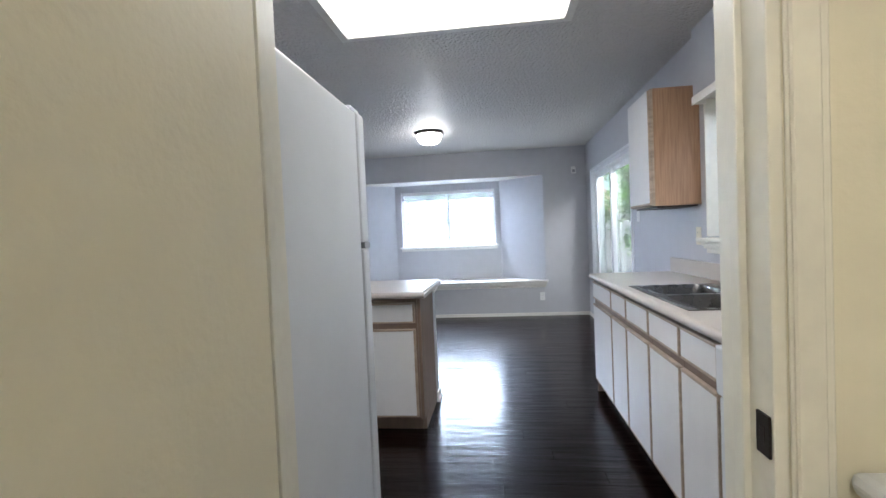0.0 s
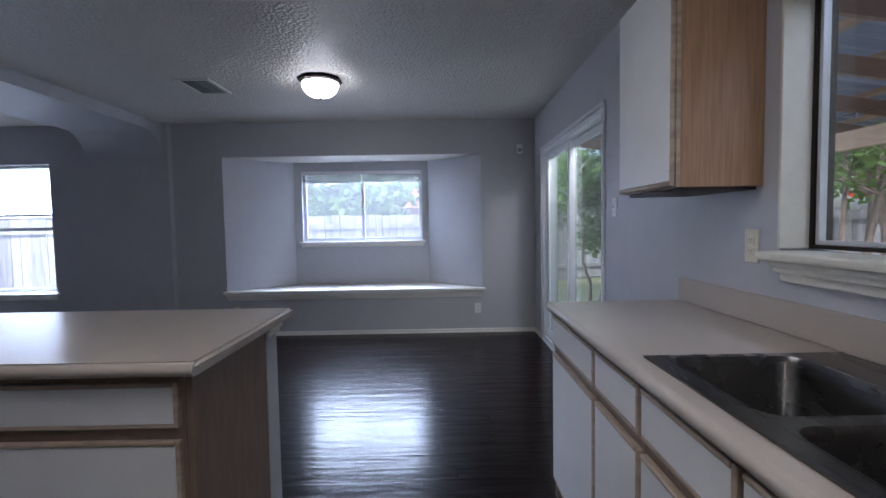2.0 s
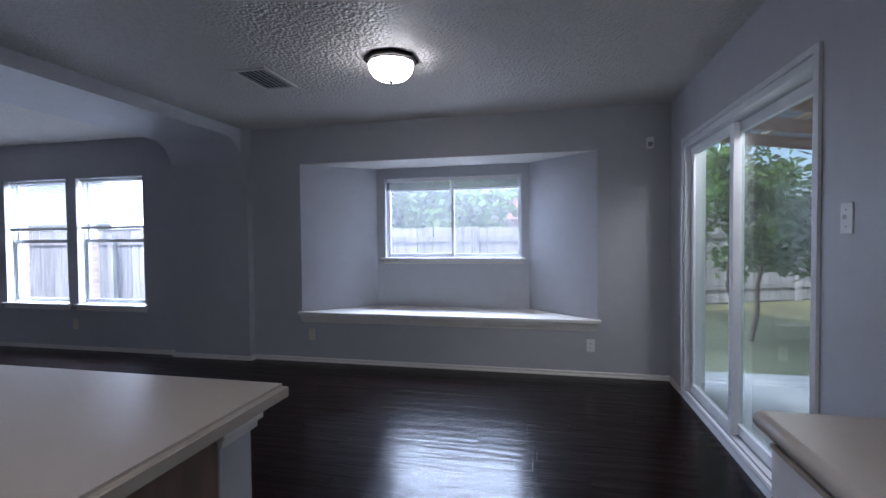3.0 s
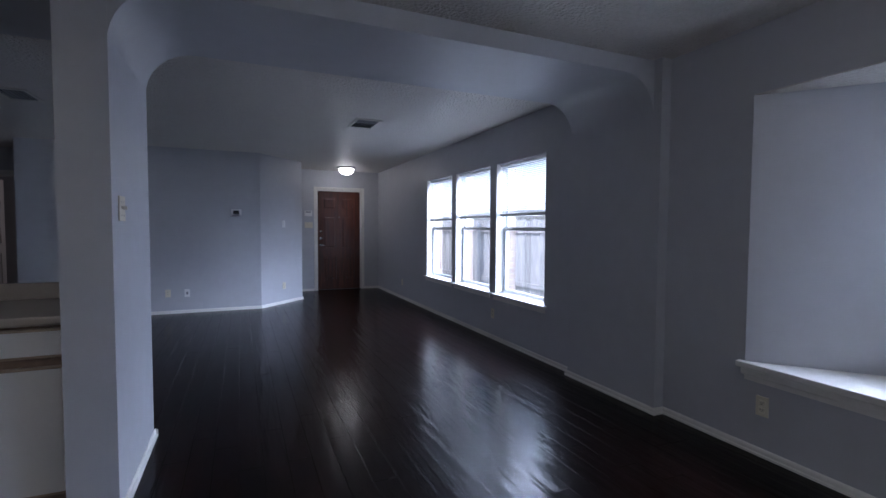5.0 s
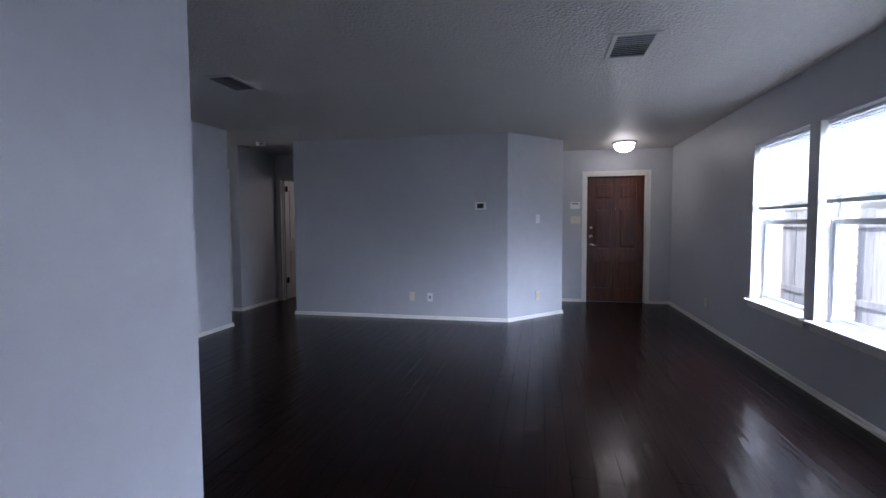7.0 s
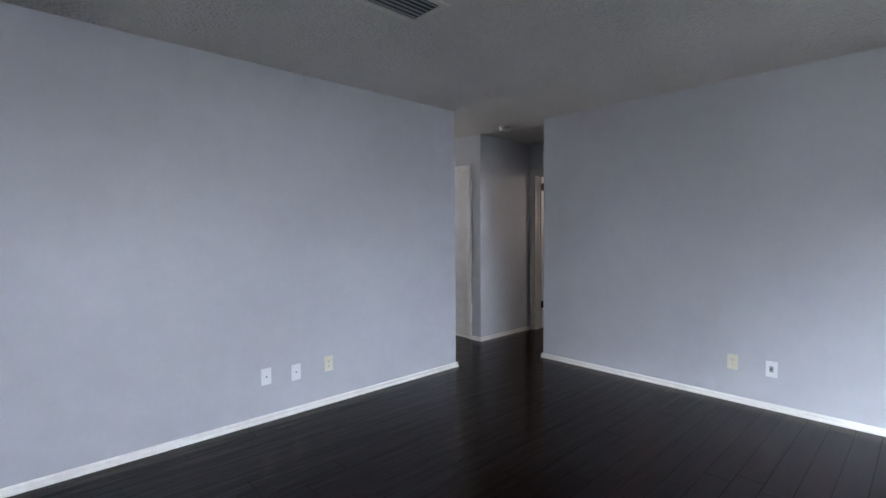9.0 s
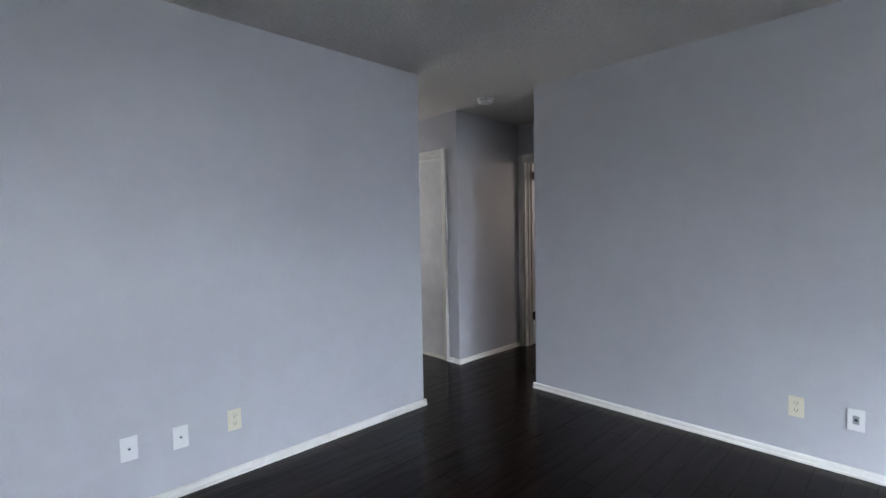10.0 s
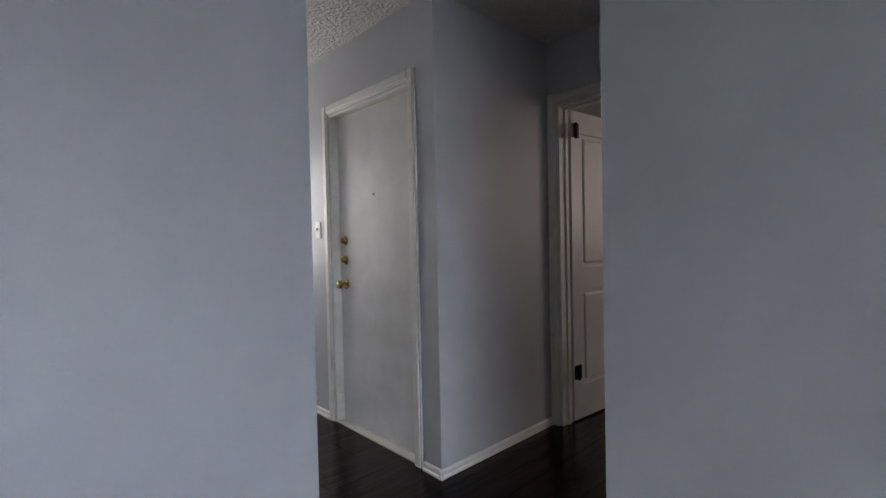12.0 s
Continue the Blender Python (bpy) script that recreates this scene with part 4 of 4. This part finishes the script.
def outlet(label, mat, m, group="wall outlets", kind="duplex"):
    t = thing("wall_outlet", label, "outlet", m, group)
    part("cover_plate", boxes((-0.036, 0.036, -0.006, 0.0, -0.058, 0.058), bev=0.003), mat, t)
    if kind == "duplex":
        for z in (-0.02, 0.02):
            r = part("receptacle", boxes((-0.017, 0.017, -0.0085, -0.0058, z - 0.0145, z + 0.0145), bev=0.003), mat, t)
            part("slot", boxes((-0.008, -0.0055, -0.0089, -0.0084, z - 0.002, z + 0.007), (0.0055, 0.008, -0.0089, -0.0084, z - 0.002, z + 0.007), (-0.002, 0.002, -0.0089, -0.0084, z - 0.01, z - 0.006)), BLACK, r)
    elif kind == "jack":
        part("insert", boxes((-0.013, 0.013, -0.0085, -0.0058, -0.022, 0.022), bev=0.002), PLASTIC_GREY, t)
        part("jack", boxes((-0.006, 0.006, -0.0095, -0.0084, -0.006, 0.006)), BLACK, t)
    else:
        bm = bmesh.new()
        lathe(bm, [(0.007, -0.005), (0.006, -0.012), (0.003, -0.016)], 10, "y")
        part("jack", bm, CHROME, t)
    return t


def switch(label, mat, m, n=1, w=0.07):
    t = thing("light_switch", label, "light switch", m, "light switches")
    part("cover_plate", boxes((-w / 2, w / 2, -0.006, 0.0, -0.058, 0.058), bev=0.003), mat, t)
    for i in range(n):
        x = (i - (n - 1) / 2) * 0.046
        part("toggle", boxes((x - 0.005, x + 0.005, -0.02, -0.006, 0.0 - 0.004, 0.012), bev=0.002), mat, t)
        part("screw", boxes((x - 0.003, x + 0.003, -0.007, -0.0058, 0.028, 0.034), (x - 0.003, x + 0.003, -0.007, -0.0058, -0.034, -0.028)), CHROME, t)
    return t


S, N, E_, W_ = 0, 180, 90, -90  # the way the wall faces: -y, +y, +x, -x
outlet("almond duplex outlet above the baseboard", ALMOND, pose(-1.48, 5.999, 0.29, 0, 0, 0))
outlet("white duplex outlet above the baseboard", WHITE_PLASTIC, pose(1.32, 5.999, 0.285, 0, 0, 0))
outlet("almond duplex outlet beside the kitchen window", ALMOND, pose(1.999, 2.239, 1.175, 0, 0, -90))
switch("white light switch beside the patio door", WHITE_PLASTIC, pose(1.999, 3.53, 1.355, 0, 0, -90))
switch("almond double toggle switch on the wall end", ALMOND, pose(-2.39, 2.771, 1.38, 0, 0, 180), 2, 0.115)
outlet("almond duplex outlet on the far living room wall", ALMOND, pose(-7.719, 2.27, 0.305, 0, 0, 90))
outlet("white data jack plate on the far living room wall", WHITE_PLASTIC, pose(-7.719, 2.52, 0.3, 0, 0, 90), kind="jack")
outlet("almond duplex outlet on the living room wall", ALMOND, pose(-5.45, 0.141, 0.31, 0, 0, 180))
outlet("white cable plate with a dark jack", WHITE_PLASTIC, pose(-5.185, 0.141, 0.3, 0, 0, 180), kind="coax")
outlet("white phone plate on the living room wall", WHITE_PLASTIC, pose(-4.965, 0.141, 0.315, 0, 0, 180), kind="coax")
outlet("almond duplex outlet under the living room windows", ALMOND, pose(-4.55, 5.979, 0.30, 0, 0, 0))
outlet("almond duplex outlet near the entry", ALMOND, pose(-7.9, 5.979, 0.30, 0, 0, 0))
outlet("almond duplex outlet on the angled wall", ALMOND, pose(-8.13, 3.936, 0.3, 0, 0, 133.1))
switch("white light switch on the angled wall", WHITE_PLASTIC, pose(-8.13, 3.936, 1.35, 0, 0, 133.1))
switch("almond triple toggle switch beside the front door", ALMOND, pose(-9.529, 4.53, 1.34, 0, 0, 90), 3, 0.16)
switch("white light switch in the hall", WHITE_PLASTIC, pose(-7.779, -1.62, 1.3, 0, 0, 90))

th = thing("thermostat", "white thermostat with grey display on the wall", "thermostat", pose(-7.719, 3.21, 1.52, 0, 0, 90))
part("case", boxes((-0.075, 0.075, -0.028, 0, -0.05, 0.05), bev=0.006), WHITE_PLASTIC, th)
part("display", boxes((-0.045, 0.04, -0.03, -0.0285, -0.03, 0.03)), BLACK, th, "dark display")
al = thing("alarm_keypad", "white alarm keypad beside the front door", "keypad", pose(-9.529, 4.52, 1.575, 0, 0, 90))
part("case", boxes((-0.075, 0.075, -0.03, 0, -0.055, 0.055), bev=0.006), WHITE_PLASTIC, al)
part("display", boxes((-0.05, 0.05, -0.032, -0.0305, 0.015, 0.04)), PLASTIC_GREY, al)
ms = thing("alarm_sensor", "small white corner sensor high on the wall", "sensor", pose(1.82, 5.999, 2.11, 0, 0, 0))
part("case", boxes((-0.03, 0.03, -0.045, 0, -0.05, 0.05), bev=0.008), WHITE_PLASTIC, ms)
part("lens", boxes((-0.02, 0.02, -0.048, -0.0455, -0.035, 0.005), bev=0.002), PLASTIC_GREY, ms)
sm = thing("smoke_detector", "white round smoke detector on the hall ceiling", "smoke detector", pose(-7.7, 0.05, H))
bm = bmesh.new()
lathe(bm, [(0.07, -0.001), (0.07, -0.014), (0.062, -0.018), (0.06, -0.034), (0.052, -0.042), (0.01, -0.043)], 32)
part("case", bm, WHITE_PLASTIC, sm, "", True)
bm = bmesh.new()
lathe(bm, [(0.066, -0.016), (0.064, -0.022)], 32)
part("grille", bm, PLASTIC_GREY, sm)

# ---- outdoors ----
setting("ground", boxes((-400, 400, -400, 400, -0.4, -0.16)), GRASS, "patchy green lawn", "lawn")
setting("patio", boxes((2.17, 6.2, -1.5, 6.6, -0.2, -0.06), bev=0.01), CONCRETE, "pale concrete patio slab", "patio")

rng = random.Random(4)


def fence(label, x0, y0, x1, y1, h, rail_side, group):
    d = Vector((x1 - x0, y1 - y0, 0))
    length, ang = d.length, math.degrees(math.atan2(d.y, d.x))
    t = thing("wood_fence", label, "fence", pose(x0, y0, -0.16, 0, 0, ang), group)
    meshes = [finish("board", boxes((0, 0.138, -0.009, 0.009, 0.03, h + dz)), FENCE) for dz in (0.0, 0.012, -0.01)]
    n = int(length / 0.143)
    for i in range(min(n, 150)):
        b = new("board", meshes[rng.randrange(3)])
        b.parent = t
        b.matrix_local = pose(i * 0.143, rng.uniform(-0.003, 0.003), 0, 0, rng.uniform(-0.5, 0.5), 0)
    for z in (0.3, h - 0.25):
        part("rail", boxes((0, length, rail_side * 0.01 - 0.02 + rail_side * 0.021, rail_side * 0.031 + 0.02, z, z + 0.09)), FENCE, t)
    for i in range(int(length / 2.4) + 1):
        part("post", boxes((i * 2.4, i * 2.4 + 0.09, rail_side * 0.055, rail_side * 0.055 + rail_side * 0.09, 0, h - 0.05)) if rail_side > 0 else
             boxes((i * 2.4, i * 2.4 + 0.09, -0.15, -0.06, 0, h - 0.05)), FENCE, t)


fence("weathered grey board fence along the side yard", -11.5, 8.0, -2.6, 8.9, 1.62, -1, "garden fence")
fence("weathered grey board fence behind the bay", -2.6, 8.9, 11.5, 15.5, 1.62, -1, "garden fence")
fence("weathered grey board fence beyond the patio", 11.5, 15.5, 13.0, -4.0, 1.62, -1, "garden fence")


def leaf_cloud(bm, centres, n, size, r, rg):
    for _ in range(n):
        c, s = centres[rg.randrange(len(centres))]
        u = Vector((rg.gauss(0, 1), rg.gauss(0, 1), rg.gauss(0, 0.8)))
        p = Vector(c) + u.normalized() * (s * rg.random() ** 0.4)
        a = Vector((rg.uniform(-1, 1), rg.uniform(-1, 1), rg.uniform(-0.6, 0.6))).normalized()
        b = a.cross(Vector((rg.uniform(-1, 1), rg.uniform(-1, 1), rg.uniform(-1, 1)))).normalized()
        k = size * rg.uniform(0.6, 1.3)
        vs = [bm.verts.new(p + a * k * i + b * k * j) for i, j in ((-1, 0), (0, -0.55), (1, 0), (0, 0.55))]
        bm.faces.new(vs)


def tree(label, x, y, height, spread, seed, stems=1, leaves=2600, leaf=0.09, trunk_r=0.11, low=0.35, droop=0.2):
    rg = random.Random(seed)
    t = thing("tree", label, "tree", pose(x, y, -0.17), "garden trees")
    bm, centres = bmesh.new(), []
    for s in range(stems):
        lean = Vector((rg.uniform(-0.3, 0.3), rg.uniform(-0.3, 0.3), 0)) * height * (0.5 if stems > 1 else 0.15)
        top = Vector((0, 0, height * 0.75)) + lean
        pts = [Vector((s * 0.16 - 0.08 * (stems - 1), 0, 0)).lerp(top, i / 6) + Vector((rg.uniform(-1, 1), rg.uniform(-1, 1), 0)) * 0.06 * (i > 0) for i in range(7)]
        tube(bm, pts, [trunk_r * (1 - 0.13 * i) for i in range(7)], 9)
        for k in range(7):
            base = pts[3 + k % 4]
            d = Vector((rg.uniform(-1, 1), rg.uniform(-1, 1), rg.uniform(droop, 0.8))).normalized() * spread * rg.uniform(0.45, 0.9)
            tube(bm, [base, base + d * 0.5 + Vector((0, 0, 0.1)), base + d], [trunk_r * 0.4, trunk_r * 0.25, trunk_r * 0.08], 6)
            centres += [(base + d * f, spread * rg.uniform(0.22, 0.4)) for f in (0.6, 1.0)]
        centres.append((top, spread * 0.45))
    part("trunk", bm, BARK, t, "", True)
    centres = [(c, s) for c, s in centres if c.z > height * low] or centres
    bm = bmesh.new()
    leaf_cloud(bm, centres, leaves, leaf, spread, rg)
    part("crown", bm, LEAF, t)


tree("leafy green tree close to the patio door", 3.55, 8.6, 3.0, 1.05, 3, 2, 2600, 0.075, 0.035, 0.27, -0.9)
tree("multi-stemmed garden tree with pale trunks", 6.7, 7.1, 4.6, 2.2, 11, 3, 3000, 0.075, 0.05, 0.45)
tree("multi-stemmed garden tree with pale trunks", 8.1, 7.9, 5.0, 2.2, 17, 3, 3000, 0.075, 0.06, 0.45)
tree("multi-stemmed garden tree with pale trunks", 9.6, 12.5, 5.2, 2.4, 29, 2, 3600, 0.09, 0.1, 0.4)
for k, (x, y, h) in enumerate(((-5.5, 17, 6.0), (-2.4, 16.5, 5.4), (-7.6, 13.2, 4.2), (-4.6, 13.0, 3.8), (-2.0, 12.6, 3.6), (0.6, 18.5, 5.8), (4.0, 20, 5.6), (8.5, 22, 6.5), (15.5, 14, 6), (16, 8, 6), (15.5, 3, 6), (-10, 14.5, 6.5))):
    tree("broad leafy tree behind the fence", x, y, h, 2.6, 40 + k, 1, 5200, 0.12, 0.13, 0.16, -0.5)


def house(label, x0, x1, y0, y1, eave, ridge, wall_mat):
    t = thing("house", label, "house", None, "houses behind the fence")
    part("wall", boxes((x0, x1, y0, y1, -0.16, eave)), wall_mat, t)
    bm = bmesh.new()
    m = (y0 + y1) / 2
    loft(bm, [[(x, y0 - 0.4, eave), (x, y1 + 0.4, eave), (x, m, ridge)] for x in (x0 - 0.4, x1 + 0.4)])
    part("roof", bm, ROOF, t)
    for i in range(3):
        xx = x0 + (x1 - x0) * (0.2 + 0.3 * i)
        w = part("window", boxes((xx - 0.5, xx + 0.5, y0 - 0.03, y0 - 0.002, 0.9, 2.0)), TRIM, t)
        part("pane", boxes((xx - 0.43, xx + 0.43, y0 - 0.036, y0 - 0.031, 0.97, 1.93)), PLASTIC_GREY, w)


house("distant brick house with red-brown roof", -1.0, 8.0, 30, 37, 2.3, 4.2, BRICK)
house("distant pale sided house beyond the trees", 19, 27, 12, 20, 2.9, 5.2, HOUSE_PAINT)
sg = thing("road_sign", "red octagonal road sign far beyond the fence", "road sign", pose(14.2, 15.4, -0.16, 0, 0, -41.6))
bm = bmesh.new()
lathe(bm, [(0.36, -0.01), (0.36, 0.01)], 8, "y", (0, 0, 2.35))
part("sign_plate", bm, RED, sg)
part("lettering", boxes((-0.24, 0.24, -0.016, -0.011, 2.27, 2.43)), WHITE_PLASTIC, sg, "plain white bar of lettering")
bm = bmesh.new()
tube(bm, [(0, 0.03, 0), (0, 0.03, 2.7)], 0.03, 8)
part("post", bm, ALU, sg)

# patio roof
pc = thing("patio_cover", "timber patio roof with brown rafters and corrugated metal", "patio cover", pose(0, 0, 0))
WALL_Z, EDGE_Z, EDGE_X = 2.68, 2.24, 5.25


def slope(x):
    return WALL_Z + (EDGE_Z - WALL_Z) * (x - 2.17) / (EDGE_X - 2.17)


for i in range(13):
    y = -1.4 + i * 0.8
    bm = bmesh.new()
    loft(bm, [[(x, y + a, slope(x) + b) for a, b in ((-0.02, -0.07), (0.02, -0.07), (0.02, 0.07), (-0.02, 0.07))] for x in (2.18, 5.6)])
    part("rafter", bm, TIMBER, pc)
for x in (2.45, 3.05, 3.65, 4.25, 4.85, 5.4):
    part("purlin", boxes((x - 0.045, x + 0.045, -1.5, 8.4, slope(x) + 0.071, slope(x) + 0.11)), NEW_TIMBER, pc)
bm = bmesh.new()
n = 260
rows = [[(x, -1.6 + 10.1 * i / n, slope(x) + 0.125 + 0.012 * math.cos(i * 2 * math.pi / 5)) for i in range(n + 1)] for x in (2.17, 5.75)]
vs = [[bm.verts.new(p) for p in r] for r in rows]
for i in range(n):
    bm.faces.new((vs[0][i], vs[1][i], vs[1][i + 1], vs[0][i + 1]))
bmesh.ops.solidify(bm, geom=bm.faces[:], thickness=0.002)
part("metal_sheet", bm, TIN, pc)
part("front_beam", boxes((EDGE_X - 0.045, EDGE_X + 0.045, -1.5, 8.4, slope(EDGE_X) - 0.26, slope(EDGE_X) - 0.072)), NEW_TIMBER, pc)
for y in (-1.3, 2.6, 6.68):
    part("post", boxes((EDGE_X - 0.045, EDGE_X + 0.045, y - 0.045, y + 0.045, -0.06, slope(EDGE_X) - 0.261)), NEW_TIMBER, pc)
sl = thing("string_lights", "dark wire of small bulbs hung from the rafters", "string lights", pose(0, 0, 0))
bm = bmesh.new()
pts = []
for i in range(41):
    f = i / 40
    pts.append((4.6, -1.0 + 7.2 * f, slope(4.6) - 0.09 - 0.06 * math.sin(math.pi * ((f * 8) % 1))))
tube(bm, pts, 0.004, 5)
part("wire", bm, BLACK, sl)
for i in range(2, 40, 3):
    bm = bmesh.new()
    p = pts[i]
    lathe(bm, [(0.006, 0), (0.008, -0.012), (0.013, -0.028), (0.011, -0.04), (0.003, -0.046)], 10, "z", p)
    part("bulb", bm, PLASTIC_GREY, sl)

# ---- brick reveals outside the living room windows ----
br = thing("brick_veneer", "tan brick veneer round the living room windows", "brick wall", pose(0, 0, 0), "", "structure")
brick_mesh = finish("brick", boxes((-0.045, 0.045, 0, 0.095, 0, 0.057), bev=0.003), BRICK)
edges = [LIVING_WINDOWS[0][0], LIVING_WINDOWS[1][0], LIVING_WINDOWS[2][0]]
for e in edges:
    for i in range(24):
        b = new("brick", brick_mesh)
        b.parent = br
        b.matrix_local = pose(e - 0.043 + (0.006 if i % 2 else 0), 6.155, 0.5 + i * 0.067)
    part("mortar", boxes((e - 0.085, e - 0.003, 6.16, 6.245, 0.49, 2.1)), CONCRETE, br)

# ---- floor planks ----
fl = setting("floor", boxes((-12.0, 2.0, -3.3, 6.0, -0.14, -0.014)), GAP, "dark glossy hand-scraped wood plank floor", "floor")
PW, PL = 0.127, 1.22


def plank_rows(x0, x1):
    c = 0.0009
    lo, hi = -0.013, 0.0
    return ([(x0, 0.0006, lo), (x1, 0.0006, lo), (x1, PW - 0.0006, lo), (x0, PW - 0.0006, lo), (x0, 0.0006, hi - c), (x1, 0.0006, hi - c), (x1, PW - 0.0006, hi - c),
             (x0, PW - 0.0006, hi - c), (x0 + c, c, hi), (x1 - c, c, hi), (x1 - c, PW - c, hi), (x0 + c, PW - c, hi)],
            [(0, 1, 5, 4), (1, 2, 6, 5), (2, 3, 7, 6), (3, 0, 4, 7), (4, 5, 9, 8), (5, 6, 10, 9), (6, 7, 11, 10), (7, 4, 8, 11), (8, 9, 10, 11)])


v, f = plank_rows(0.0006, PL - 0.0006)
plank_mesh = bpy.data.meshes.new("plank")
plank_mesh.from_pydata(v, [], f)
plank_mesh.materials.append(PLANK)
rest_v, rest_f, count = [], [], 0
prng = random.Random(21)
y = -3.1
while y < 6.0:
    start = -9.75 - prng.uniform(0, PL)
    x = start
    while x < 2.0:
        used = y > -0.12 or -10.5 < x < -6.0
        if used:
            near = (-2.6 < x < 1.0 and 0.2 < y < 6.0 and count < 300) or (-6.6 < x < -4.5 and 1.6 < y < 4.6 and count < 300)
            if near and x + PL < 2.0:
                p = new("plank", plank_mesh)
                p.parent = fl
                p.location = (x, y, prng.uniform(-0.0006, 0.0002))
                count += 1
            else:
                xe = min(x + PL, 2.0)
                v, f = plank_rows(x + 0.0006, xe - 0.0006)
                k = len(rest_v)
                rest_v += [(a, b + y, c) for a, b, c in v]
                rest_f += [tuple(i + k for i in q) for q in f]
        x += PL
    y += PW
rest = bpy.data.meshes.new("planks_rest")
rest.from_pydata(rest_v, [], rest_f)
rest.materials.append(PLANK)
ro = new("planks_rest", rest)
ro.parent = fl
tagged(ro, "", "", "", "stuff")
